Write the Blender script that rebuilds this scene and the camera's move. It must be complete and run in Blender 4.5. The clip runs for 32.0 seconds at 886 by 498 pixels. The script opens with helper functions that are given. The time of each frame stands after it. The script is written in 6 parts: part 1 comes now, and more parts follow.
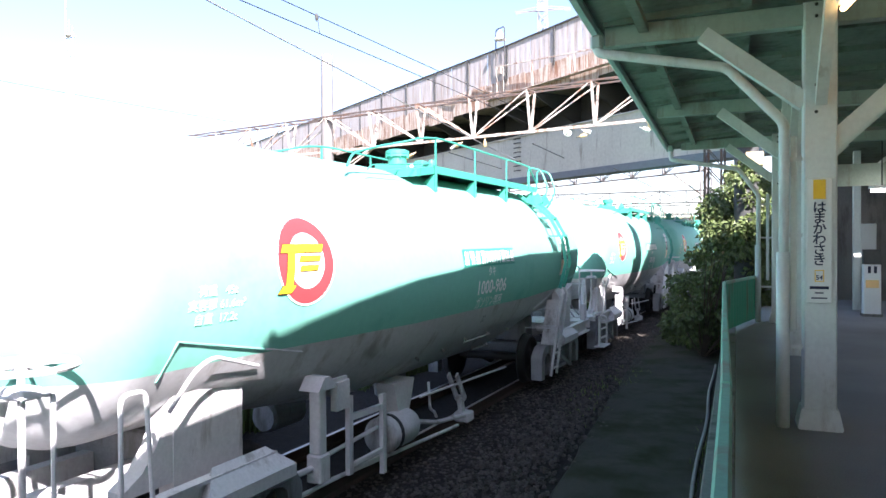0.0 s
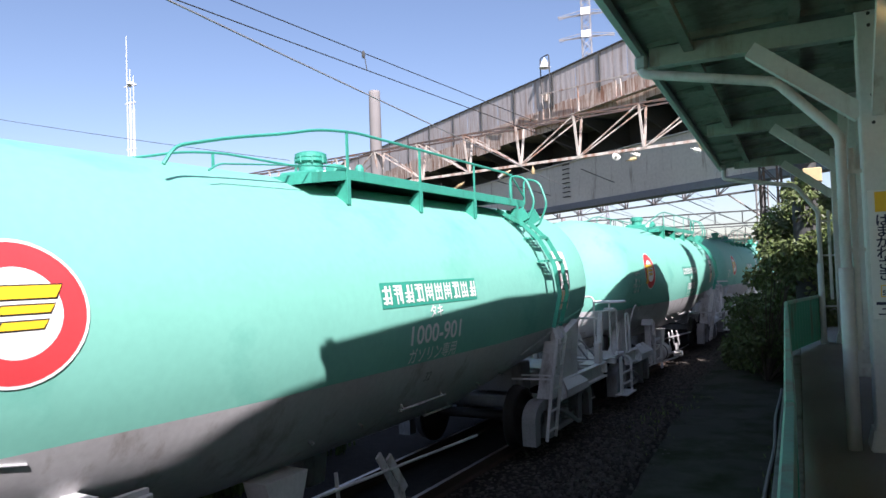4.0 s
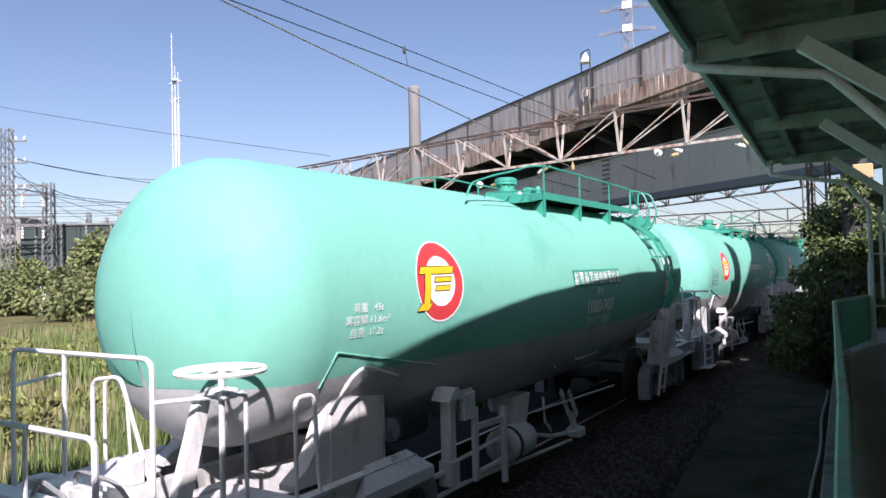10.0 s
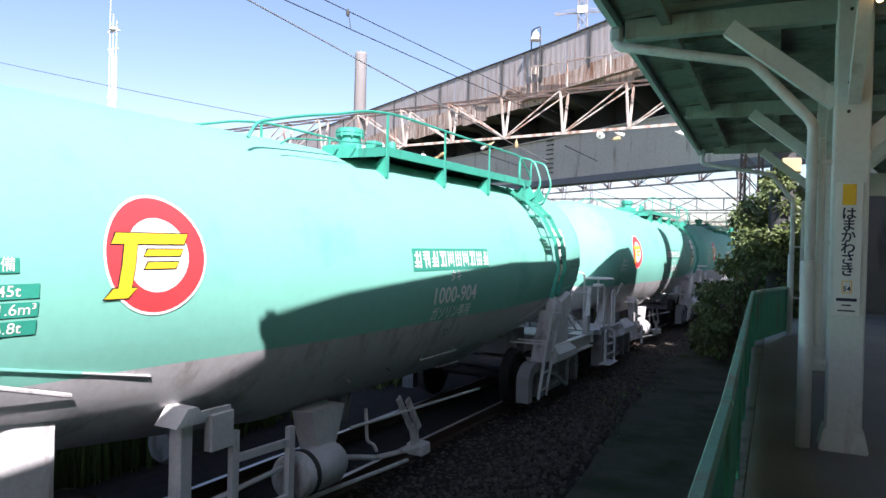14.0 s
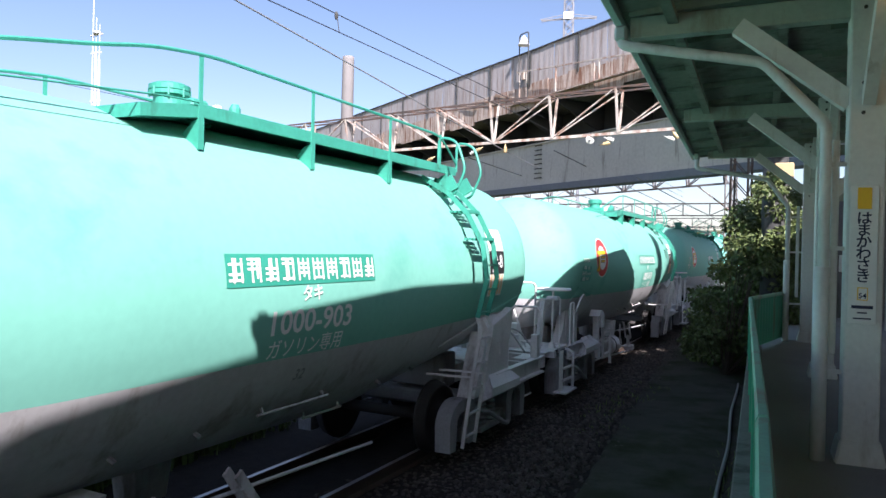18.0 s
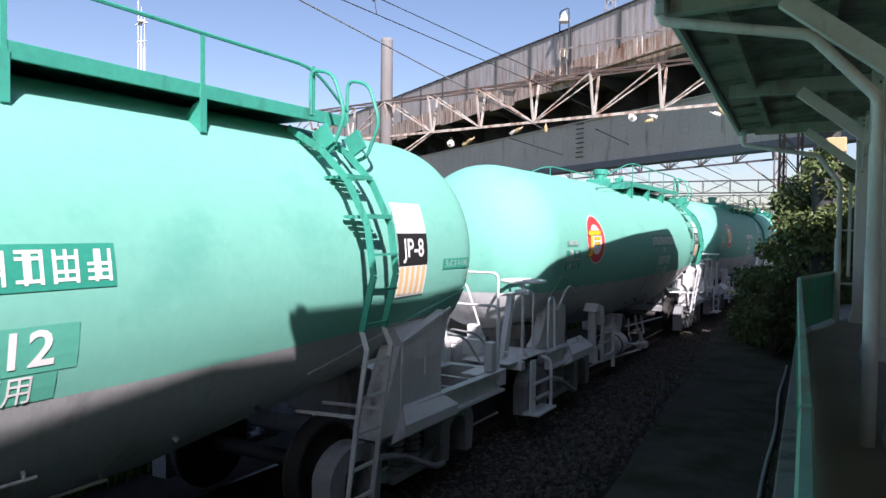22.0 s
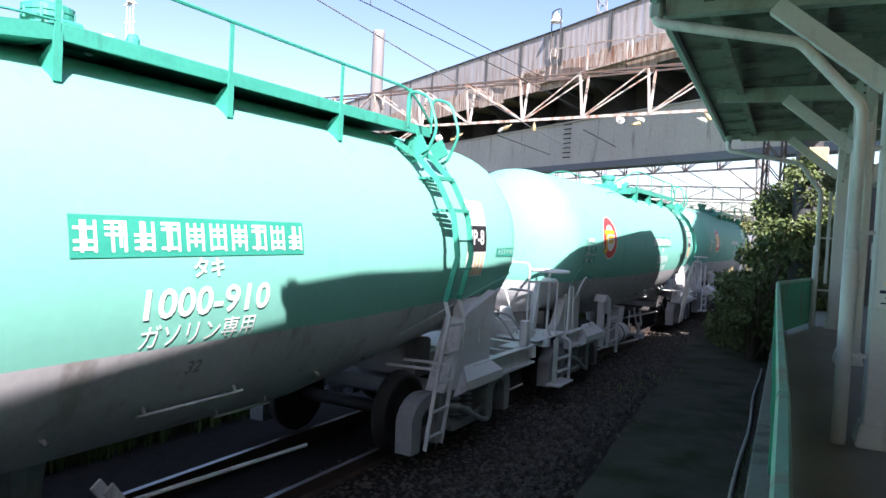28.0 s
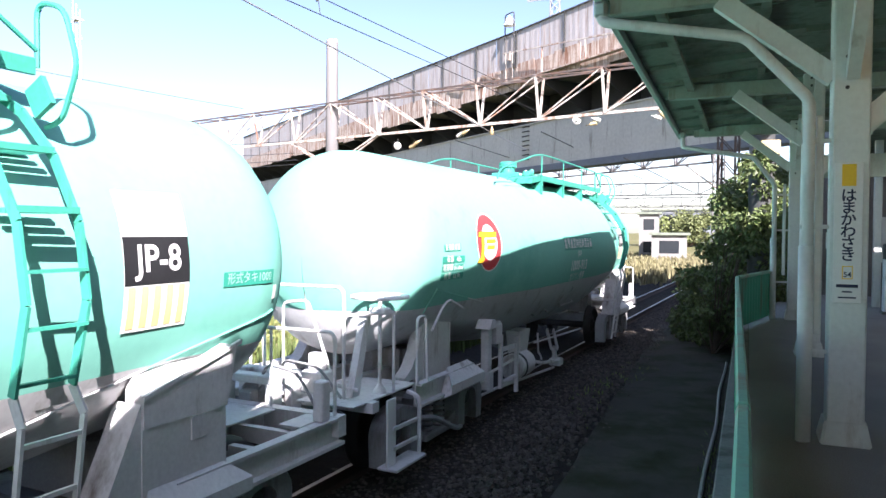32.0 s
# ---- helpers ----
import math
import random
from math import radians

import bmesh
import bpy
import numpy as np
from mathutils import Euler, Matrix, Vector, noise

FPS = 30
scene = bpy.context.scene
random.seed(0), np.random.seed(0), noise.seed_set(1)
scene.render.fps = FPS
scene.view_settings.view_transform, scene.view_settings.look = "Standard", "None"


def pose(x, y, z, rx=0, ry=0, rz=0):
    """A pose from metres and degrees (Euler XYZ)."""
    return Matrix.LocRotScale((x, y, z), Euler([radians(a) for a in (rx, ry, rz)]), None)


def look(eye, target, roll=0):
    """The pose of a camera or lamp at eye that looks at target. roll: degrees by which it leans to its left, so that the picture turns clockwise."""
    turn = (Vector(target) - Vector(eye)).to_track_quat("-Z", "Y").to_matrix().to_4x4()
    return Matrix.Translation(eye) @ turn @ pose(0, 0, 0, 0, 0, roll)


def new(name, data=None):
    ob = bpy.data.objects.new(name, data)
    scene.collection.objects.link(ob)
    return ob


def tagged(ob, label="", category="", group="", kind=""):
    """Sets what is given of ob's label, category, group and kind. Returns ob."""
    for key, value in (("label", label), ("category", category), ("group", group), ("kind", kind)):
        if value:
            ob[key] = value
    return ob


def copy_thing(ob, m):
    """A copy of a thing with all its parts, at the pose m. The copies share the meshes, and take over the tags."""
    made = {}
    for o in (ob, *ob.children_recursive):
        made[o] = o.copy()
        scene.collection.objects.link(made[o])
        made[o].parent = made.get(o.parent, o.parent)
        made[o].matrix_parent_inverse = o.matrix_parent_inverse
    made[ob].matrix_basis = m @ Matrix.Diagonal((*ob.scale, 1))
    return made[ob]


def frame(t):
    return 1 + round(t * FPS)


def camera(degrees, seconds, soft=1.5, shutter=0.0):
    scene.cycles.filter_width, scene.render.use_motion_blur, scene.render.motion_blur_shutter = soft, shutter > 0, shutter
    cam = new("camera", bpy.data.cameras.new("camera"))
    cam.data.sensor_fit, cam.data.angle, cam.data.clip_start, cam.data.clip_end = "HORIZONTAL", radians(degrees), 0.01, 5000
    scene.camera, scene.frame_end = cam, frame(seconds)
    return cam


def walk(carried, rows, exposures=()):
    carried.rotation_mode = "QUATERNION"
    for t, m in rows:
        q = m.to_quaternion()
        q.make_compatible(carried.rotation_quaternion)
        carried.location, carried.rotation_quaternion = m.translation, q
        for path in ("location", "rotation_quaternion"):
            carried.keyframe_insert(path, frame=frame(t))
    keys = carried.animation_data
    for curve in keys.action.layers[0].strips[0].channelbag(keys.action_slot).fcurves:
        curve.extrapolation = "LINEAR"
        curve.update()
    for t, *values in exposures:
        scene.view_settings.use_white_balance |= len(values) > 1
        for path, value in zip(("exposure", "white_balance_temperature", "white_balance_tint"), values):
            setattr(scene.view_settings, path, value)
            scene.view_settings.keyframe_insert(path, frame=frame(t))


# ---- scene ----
cam = camera(63.8, 32.0)
PATH = [
    (0.0, pose(0.041, -0.254, 2.584, 89.34, 0.26, 25.22)),
    (0.5, pose(0.053, -0.247, 2.581, 91.25, 0.28, 25.21)),
    (1.0, pose(0.043, -0.283, 2.567, 92.94, -1.39, 25.14)),
    (1.5, pose(0.051, -0.322, 2.571, 91.92, -1.71, 25.61)),
    (2.0, pose(0.060, -0.286, 2.571, 90.16, -1.17, 26.82)),
    (2.5, pose(0.060, -0.294, 2.567, 89.42, -0.72, 27.60)),
    (3.0, pose(0.058, -0.292, 2.563, 89.04, -0.61, 28.19)),
    (3.5, pose(0.065, -0.270, 2.559, 91.56, 2.13, 29.58)),
    (5.5, pose(0.031, -0.289, 2.550, 91.82, 1.00, 28.30)),
    (6.0, pose(0.039, -0.268, 2.560, 90.36, 0.94, 28.19)),
    (6.5, pose(0.045, -0.293, 2.556, 89.72, -0.49, 28.85)),
    (7.0, pose(0.043, -0.274, 2.540, 90.91, -0.53, 29.12)),
    (7.5, pose(0.037, -0.272, 2.544, 90.98, -0.35, 28.71)),
    (8.0, pose(0.035, -0.263, 2.547, 90.90, -0.01, 28.30)),
    (8.5, pose(0.028, -0.267, 2.544, 92.04, 0.09, 27.80)),
    (9.0, pose(0.029, -0.280, 2.539, 90.89, -0.70, 27.62)),
    (9.5, pose(0.037, -0.330, 2.530, 90.62, 1.55, 31.01)),
    (10.0, pose(0.031, -0.335, 2.535, 91.60, 1.38, 32.30)),
    (10.5, pose(0.034, -0.311, 2.520, 90.97, 1.22, 32.43)),
    (11.0, pose(0.025, -0.340, 2.511, 90.39, 1.35, 32.06)),
    (11.5, pose(0.026, -0.283, 2.520, 90.26, 1.16, 30.78)),
    (12.0, pose(0.012, -0.268, 2.519, 89.85, 0.76, 29.07)),
    (12.5, pose(0.013, -0.247, 2.539, 89.05, -0.70, 28.37)),
    (13.0, pose(0.033, -0.268, 2.521, 89.98, -2.30, 27.34)),
    (13.5, pose(0.099, -0.184, 2.561, 90.93, -0.29, 28.21)),
    (14.0, pose(0.153, 0.052, 2.555, 89.39, -1.46, 27.94)),
    (14.5, pose(0.033, 0.202, 2.583, 90.29, -2.42, 25.05)),
    (16.5, pose(-0.052, 0.245, 2.559, 90.67, -1.78, 24.83)),
    (17.0, pose(-0.045, 0.188, 2.540, 91.14, -1.68, 26.50)),
    (17.5, pose(-0.047, 0.206, 2.546, 90.42, -1.66, 26.01)),
    (18.0, pose(-0.051, 0.207, 2.555, 89.86, -1.39, 26.80)),
    (18.5, pose(-0.053, 0.202, 2.542, 89.77, -1.29, 26.26)),
    (19.0, pose(-0.038, 0.230, 2.552, 89.60, -0.96, 25.25)),
    (19.5, pose(-0.038, 0.228, 2.550, 89.89, -1.41, 25.59)),
    (20.0, pose(-0.046, 0.200, 2.549, 90.42, -1.67, 25.81)),
    (20.5, pose(-0.031, 0.226, 2.561, 90.20, -0.65, 26.54)),
    (21.0, pose(0.010, 0.192, 2.557, 90.27, -0.18, 26.22)),
    (21.5, pose(0.007, 0.284, 2.571, 90.08, 0.02, 28.93)),
    (22.0, pose(-0.027, 0.253, 2.582, 88.26, -0.71, 30.16)),
    (22.5, pose(-0.038, 0.230, 2.513, 89.65, -1.57, 29.51)),
    (23.0, pose(-0.051, 0.256, 2.547, 91.62, -2.82, 25.54)),
    (23.5, pose(-0.058, 0.232, 2.554, 91.36, -2.45, 26.48)),
    (24.0, pose(-0.081, 0.147, 2.513, 90.24, -0.49, 29.19)),
    (24.5, pose(-0.085, 0.119, 2.525, 90.88, 1.12, 28.86)),
    (25.0, pose(-0.076, 0.163, 2.519, 90.22, 0.78, 26.90)),
    (25.5, pose(-0.067, 0.161, 2.516, 90.63, 0.97, 25.44)),
    (27.5, pose(-0.027, 0.158, 2.535, 87.97, -3.23, 29.00)),
    (28.0, pose(-0.036, 0.143, 2.523, 87.97, -2.97, 28.83)),
    (28.5, pose(-0.040, 0.181, 2.525, 87.38, -3.34, 27.05)),
    (29.0, pose(-0.017, 0.252, 2.541, 87.56, -2.99, 27.21)),
    (29.5, pose(-0.008, 0.336, 2.553, 87.47, -1.66, 25.92)),
    (30.0, pose(-0.014, 0.349, 2.551, 88.34, -2.06, 27.04)),
    (30.5, pose(-0.017, 0.337, 2.546, 89.37, -1.64, 24.66)),
    (31.0, pose(-0.026, 0.349, 2.547, 89.30, -1.72, 23.56)),
    (31.5, pose(-0.027, 0.351, 2.551, 89.69, -1.31, 22.92)),
    (32.0, pose(-0.024, 0.359, 2.570, 88.53, -0.36, 26.04)),
]
STOPS = ((0, 2.1), (0.5, 1.3), (1, 0.62), (2, 1.0), (3, 1.33), (3.5, 1.1), (5.5, 0.75), (6, 0.84), (7, 1.27), (8, 1.0), (9, 0.55), (10, 0.62), (11, 0.9), (12, 0.56), (13, 1.36), (14, 1.2), (17, 1.12), (18, 1.1), (19, 1.35), (20, 1.5), (21, 1.05), (22, 0.75), (23, 1.12), (24, 1.12), (25, 0.8), (28, 1.45), (29, 1.68), (29.6, 2.0), (30, 1.9), (31, 1.4), (32, 1.78))
EXPOSURES = [(t, s + 0.06, 6150, 24) for t, s in STOPS]
walk(cam, PATH, EXPOSURES)

# ---- sky and sun ----
SUN_DIR = Vector((1.0, -1.1, 1.1)).normalized()
world = bpy.data.worlds.new("sky")
scene.world = world
world.use_nodes = True
_nt = world.node_tree
_bg = _nt.nodes["Background"]
_sky = _nt.nodes.new("ShaderNodeTexSky")
_sky.sky_type = "NISHITA"
_sky.sun_disc = False
_sky.sun_elevation = math.asin(SUN_DIR.z)
_sky.sun_rotation = math.atan2(SUN_DIR.x, SUN_DIR.y)
_sky.altitude = 10
_nt.links.new(_sky.outputs[0], _bg.inputs[0])
_bg.inputs[1].default_value = 0.08
_sun = bpy.data.lights.new("sun", "SUN")
_sun.energy = 5.0
_sun.angle = radians(0.53)
_sun.color = (1.0, 0.95, 0.87)
sun = new("sun", _sun)
sun.matrix_world = look(SUN_DIR * 60, (0, 0, 0))


# ---- materials ----
def material(name, colour, rough=0.6, metal=0.0, vary=0.15, scale=4.0, fine=40.0, bump=0.0, stain=None, stain_amount=0.0, stain_scale=(1.5, 1.5, 0.35), coat=0.0, emit=0.0, island=False, spec=0.5, use="Object", shift=False):
    """Colour broken up at two scales, with grain relief and an optional streaked stain colour."""
    m = bpy.data.materials.new(name)
    m.use_nodes = True
    nt = m.node_tree
    n, l = nt.nodes, nt.links
    b = n["Principled BSDF"]
    tc = n.new("ShaderNodeTexCoord")
    a1 = n.new("ShaderNodeTexNoise")
    a1.inputs["Scale"].default_value = scale
    a1.inputs["Detail"].default_value = 5
    a2 = n.new("ShaderNodeTexNoise")
    a2.inputs["Scale"].default_value = fine
    a2.inputs["Detail"].default_value = 3
    where = tc.outputs[use]
    if shift:
        each = n.new("ShaderNodeObjectInfo")
        far = n.new("ShaderNodeVectorMath")
        far.operation = "MULTIPLY_ADD"
        l.new(each.outputs["Random"], far.inputs[0])
        far.inputs[1].default_value = (31.0, 47.0, 19.0)
        l.new(where, far.inputs[2])
        where = far.outputs[0]
    for a in (a1, a2):
        l.new(where, a.inputs["Vector"])
    add = n.new("ShaderNodeMath")
    add.operation = "ADD"
    l.new(a1.outputs[0], add.inputs[0])
    l.new(a2.outputs[0], add.inputs[1])
    last = add.outputs[0]
    if island:
        g = n.new("ShaderNodeNewGeometry")
        ob = n.new("ShaderNodeObjectInfo")
        s = n.new("ShaderNodeMath")
        s.operation = "ADD"
        l.new(g.outputs["Random Per Island"], s.inputs[0])
        l.new(ob.outputs["Random"], s.inputs[1])
        s2 = n.new("ShaderNodeMath")
        s2.operation = "MULTIPLY_ADD"
        l.new(s.outputs[0], s2.inputs[0])
        s2.inputs[1].default_value = 0.5
        l.new(last, s2.inputs[2])
        s3 = n.new("ShaderNodeMath")
        s3.operation = "SUBTRACT"
        l.new(s2.outputs[0], s3.inputs[0])
        s3.inputs[1].default_value = 0.5
        last = s3.outputs[0]
    mr = n.new("ShaderNodeMapRange")
    mr.inputs[1].default_value, mr.inputs[2].default_value = 0.6, 1.4
    mr.inputs[3].default_value, mr.inputs[4].default_value = 1 - vary, 1 + vary
    l.new(last, mr.inputs[0])
    mul = n.new("ShaderNodeVectorMath")
    mul.operation = "SCALE"
    mul.inputs[0].default_value = colour
    l.new(mr.outputs[0], mul.inputs["Scale"])
    out = mul.outputs[0]
    if stain:
        mp = n.new("ShaderNodeMapping")
        mp.inputs["Scale"].default_value = stain_scale
        l.new(where, mp.inputs[0])
        sn = n.new("ShaderNodeTexNoise")
        sn.inputs["Scale"].default_value = 2.2
        sn.inputs["Detail"].default_value = 8
        sn.inputs["Roughness"].default_value = 0.65
        l.new(mp.outputs[0], sn.inputs["Vector"])
        rp = n.new("ShaderNodeMapRange")
        rp.inputs[1].default_value, rp.inputs[2].default_value = 0.62 - 0.35 * stain_amount, 0.78 - 0.3 * stain_amount
        l.new(sn.outputs[0], rp.inputs[0])
        mx = n.new("ShaderNodeMix")
        mx.data_type = "RGBA"
        l.new(rp.outputs[0], mx.inputs[0])
        l.new(out, mx.inputs[6])
        mx.inputs[7].default_value = (*stain, 1)
        out = mx.outputs[2]
    l.new(out, b.inputs["Base Color"])
    rr = n.new("ShaderNodeMapRange")
    rr.inputs[3].default_value, rr.inputs[4].default_value = max(rough - 0.08, 0.02), min(rough + 0.12, 1)
    l.new(a1.outputs[0], rr.inputs[0])
    l.new(rr.outputs[0], b.inputs["Roughness"])
    b.inputs["Metallic"].default_value = metal
    b.inputs["Coat Weight"].default_value = coat
    b.inputs["Specular IOR Level"].default_value = spec
    if bump:
        bp = n.new("ShaderNodeBump")
        bp.inputs["Strength"].default_value = bump
        bp.inputs["Distance"].default_value = 0.02
        l.new(a2.outputs[0], bp.inputs["Height"])
        l.new(bp.outputs[0], b.inputs["Normal"])
    if emit:
        b.inputs["Emission Color"].default_value = (*colour, 1)
        b.inputs["Emission Strength"].default_value = emit
    return m


M_GREEN = material("tank_green_paint", (0.19, 0.50, 0.405), 0.6, vary=0.06, scale=0.8, fine=14, stain=(0.13, 0.41, 0.33), stain_amount=0.14, stain_scale=(0.5, 0.35, 0.4), bump=0.015, spec=0.22, shift=True)
M_GREEN2 = material("green_steel_paint", (0.045, 0.32, 0.235), 0.45, vary=0.14, scale=3, fine=30, stain=(0.03, 0.09, 0.06), stain_amount=0.12)
M_GREY = material("tank_grey_paint", (0.54, 0.54, 0.545), 0.5, vary=0.12, scale=1.0, fine=18, stain=(0.30, 0.27, 0.25), stain_amount=0.22, bump=0.02, shift=True)
M_FRAME = material("frame_grey_paint", (0.64, 0.635, 0.635), 0.55, vary=0.14, scale=3, fine=30, stain=(0.20, 0.17, 0.15), stain_amount=0.2, bump=0.06)
M_BOGIE = material("bogie_grey_grime", (0.27, 0.275, 0.28), 0.7, vary=0.2, scale=4, fine=40, stain=(0.12, 0.10, 0.085), stain_amount=0.3, bump=0.15)
M_STEELW = material("wheel_steel", (0.028, 0.026, 0.025), 0.65, metal=0.2, vary=0.25, scale=6, fine=50)
M_RAILH = material("rail_head_steel", (0.42, 0.40, 0.38), 0.38, metal=1.0, vary=0.1)
M_RUSTS = material("rail_rust", (0.07, 0.045, 0.034), 0.85, vary=0.3, scale=5, fine=60, bump=0.2)
M_WHITEP = material("white_marking_paint", (0.80, 0.80, 0.78), 0.45, vary=0.05, scale=3)
M_BLACKP = material("black_marking_paint", (0.02, 0.02, 0.022), 0.45, vary=0.2, scale=3)
M_REDP = material("red_marking_paint", (0.62, 0.055, 0.06), 0.45, vary=0.06, scale=3)
M_YELP = material("yellow_marking_paint", (0.85, 0.52, 0.02), 0.45, vary=0.06, scale=3)
M_ORANGE = material("orange_marking_paint", (0.87, 0.58, 0.27), 0.45, vary=0.06, scale=3)
M_PANELG = material("dark_green_marking_panel", (0.03, 0.30, 0.215), 0.45, vary=0.1, scale=3)
M_FADED = material("faded_pale_marking", (0.36, 0.60, 0.52), 0.5, vary=0.1, scale=3)
M_REPAINT = material("green_repaint", (0.10, 0.41, 0.31), 0.5, vary=0.08, scale=3)
M_COLUMN = material("white_column_paint", (0.62, 0.65, 0.60), 0.5, vary=0.10, scale=2.0, fine=25, stain=(0.33, 0.31, 0.25), stain_amount=0.12, bump=0.03)
M_BEAM = material("pale_green_beam_paint", (0.33, 0.40, 0.33), 0.55, vary=0.12, scale=2, fine=22, stain=(0.20, 0.18, 0.12), stain_amount=0.15, bump=0.03)
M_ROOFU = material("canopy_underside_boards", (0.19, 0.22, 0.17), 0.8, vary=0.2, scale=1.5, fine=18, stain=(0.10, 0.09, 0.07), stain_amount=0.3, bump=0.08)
M_PIPE = material("drain_pipe_paint", (0.60, 0.63, 0.58), 0.45, vary=0.08, scale=3, fine=25, stain=(0.35, 0.34, 0.28), stain_amount=0.15)
M_CONDUIT = material("conduit_dull_grey", (0.30, 0.30, 0.28), 0.6, vary=0.15, scale=3, fine=25)
M_GUTTER = material("gutter_green_paint", (0.34, 0.42, 0.37), 0.5, vary=0.12, scale=3, fine=25)
M_FENCE = material("fence_green_paint", (0.045, 0.34, 0.20), 0.5, vary=0.15, scale=2.5, fine=30, stain=(0.16, 0.14, 0.10), stain_amount=0.22, bump=0.05)
M_FENCET = material("fence_cap_pale_green", (0.20, 0.46, 0.33), 0.5, vary=0.15, scale=3, fine=40, stain=(0.25, 0.22, 0.16), stain_amount=0.3)
M_ASPH = material("platform_asphalt", (0.29, 0.29, 0.29), 0.9, vary=0.25, scale=0.9, fine=90, bump=0.35, spec=0.12)
M_PATH = material("worn_asphalt_strip", (0.072, 0.067, 0.056), 0.92, vary=0.35, scale=0.9, fine=70, bump=0.4, stain=(0.035, 0.04, 0.02), stain_amount=0.45, stain_scale=(0.5, 0.5, 0.5), spec=0.12)
M_CONC = material("platform_concrete", (0.20, 0.19, 0.175), 0.9, vary=0.2, scale=1.5, fine=30, bump=0.2, stain=(0.10, 0.095, 0.08), stain_amount=0.3, spec=0.12)
M_BALLAST = material("ballast_stone", (0.095, 0.083, 0.072), 0.9, vary=0.45, scale=6, fine=60, bump=0.2, island=True, spec=0.12)
# bed and sleeper colours are lowered to deepen the shade under the wagons
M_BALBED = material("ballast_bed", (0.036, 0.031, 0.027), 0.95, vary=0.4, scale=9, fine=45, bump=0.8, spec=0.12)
M_SOIL = material("dry_grass_ground", (0.17, 0.15, 0.07), 0.95, vary=0.35, scale=0.25, fine=6, bump=0.3, stain=(0.06, 0.10, 0.03), stain_amount=0.4, stain_scale=(0.3, 0.3, 0.3), spec=0.12)
M_SLEEP = material("sleeper_concrete", (0.06, 0.055, 0.048), 0.9, vary=0.2, scale=4, fine=40, bump=0.2, spec=0.12)
M_BRIDGE = material("bridge_girder_paint", (0.51, 0.505, 0.46), 0.6, vary=0.16, scale=0.5, fine=8, stain=(0.20, 0.17, 0.14), stain_amount=0.12, stain_scale=(1.5, 1.5, 0.2))
# girder steel with the underside's bluish shade put into its colour
M_SOFFIT = material("girder_shade_blue_grey", (0.16, 0.18, 0.215), 0.7, vary=0.12, scale=0.5, fine=8)
M_PARAPET = material("rusty_parapet_sheet", (0.43, 0.41, 0.41), 0.75, vary=0.14, scale=0.8, fine=9, stain=(0.29, 0.22, 0.18), stain_amount=0.36, stain_scale=(2.6, 2.6, 0.16), bump=0.05)
M_RUST = material("rusted_steel", (0.52, 0.45, 0.39), 0.8, vary=0.3, scale=2.5, fine=18, stain=(0.22, 0.105, 0.06), stain_amount=0.52, stain_scale=(3, 3, 0.3), bump=0.1)
M_TRUSS = material("gantry_pale_paint", (0.52, 0.49, 0.44), 0.6, vary=0.18, scale=1.5, fine=20, stain=(0.27, 0.14, 0.09), stain_amount=0.48)
M_TRUSSR = material("gantry_rusted_chord", (0.075, 0.06, 0.055), 0.75, vary=0.2, scale=1.5, fine=20, stain=(0.15, 0.08, 0.05), stain_amount=0.4)
M_DARK = material("dark_weathered_steel_and_shade", (0.05, 0.052, 0.05), 0.75, vary=0.25, scale=1.5, fine=20, bump=0.1)
M_POLE = material("concrete_mast", (0.23, 0.22, 0.215), 0.85, vary=0.12, scale=1.2, fine=20, bump=0.1)
M_WIRE = material("copper_wire_dark", (0.06, 0.065, 0.07), 0.5, metal=0.5, vary=0.1)
M_COPPER = material("bare_contact_wire", (0.42, 0.43, 0.45), 0.4, metal=0.6, vary=0.1)
M_PORC = material("white_insulator", (0.78, 0.77, 0.72), 0.25, vary=0.05)
M_TAN = material("tan_insulator", (0.55, 0.42, 0.22), 0.35, vary=0.08)
M_LEAF = material("bush_leaf", (0.12, 0.165, 0.05), 0.5, vary=0.45, scale=2, fine=20, island=True)
M_LEAF2 = material("far_tree_leaf", (0.17, 0.20, 0.075), 0.6, vary=0.4, scale=0.4, fine=3, island=True)
M_GRASS = material("yellow_grass", (0.22, 0.20, 0.10), 0.7, vary=0.4, scale=0.35, fine=3, island=True)
M_GRASS2 = material("green_weed", (0.14, 0.19, 0.055), 0.7, vary=0.4, scale=0.35, fine=3, island=True)
M_BARK = material("bark", (0.09, 0.07, 0.05), 0.9, vary=0.3, scale=5, fine=30, bump=0.3)
M_LAMPW = material("lamp_white", (0.80, 0.82, 0.84), 0.4, vary=0.04)
M_PYLON = material("pylon_grey_steel", (0.24, 0.25, 0.27), 0.6, vary=0.15, scale=1, fine=10)
M_ANT = material("antenna_grey_paint", (0.52, 0.55, 0.58), 0.5, vary=0.08, scale=2)
M_SUBST = material("galvanised_lattice", (0.17, 0.175, 0.18), 0.6, vary=0.2, scale=2, fine=20)
M_SWITCH = material("dark_green_switch_house", (0.035, 0.055, 0.05), 0.7, vary=0.3, scale=0.8, fine=8)
M_WEED = material("weed_leaf", (0.20, 0.215, 0.065), 0.65, vary=0.5, scale=0.5, fine=5, island=True)
M_BUILD = material("distant_cream_wall", (0.26, 0.255, 0.24), 0.85, vary=0.1, scale=0.3, fine=3)
M_BUILDG = material("distant_grey_wall", (0.20, 0.22, 0.24), 0.85, vary=0.1, scale=0.3, fine=3)
M_WINDOW = material("window_dark_glass", (0.03, 0.035, 0.04), 0.12, vary=0.1)
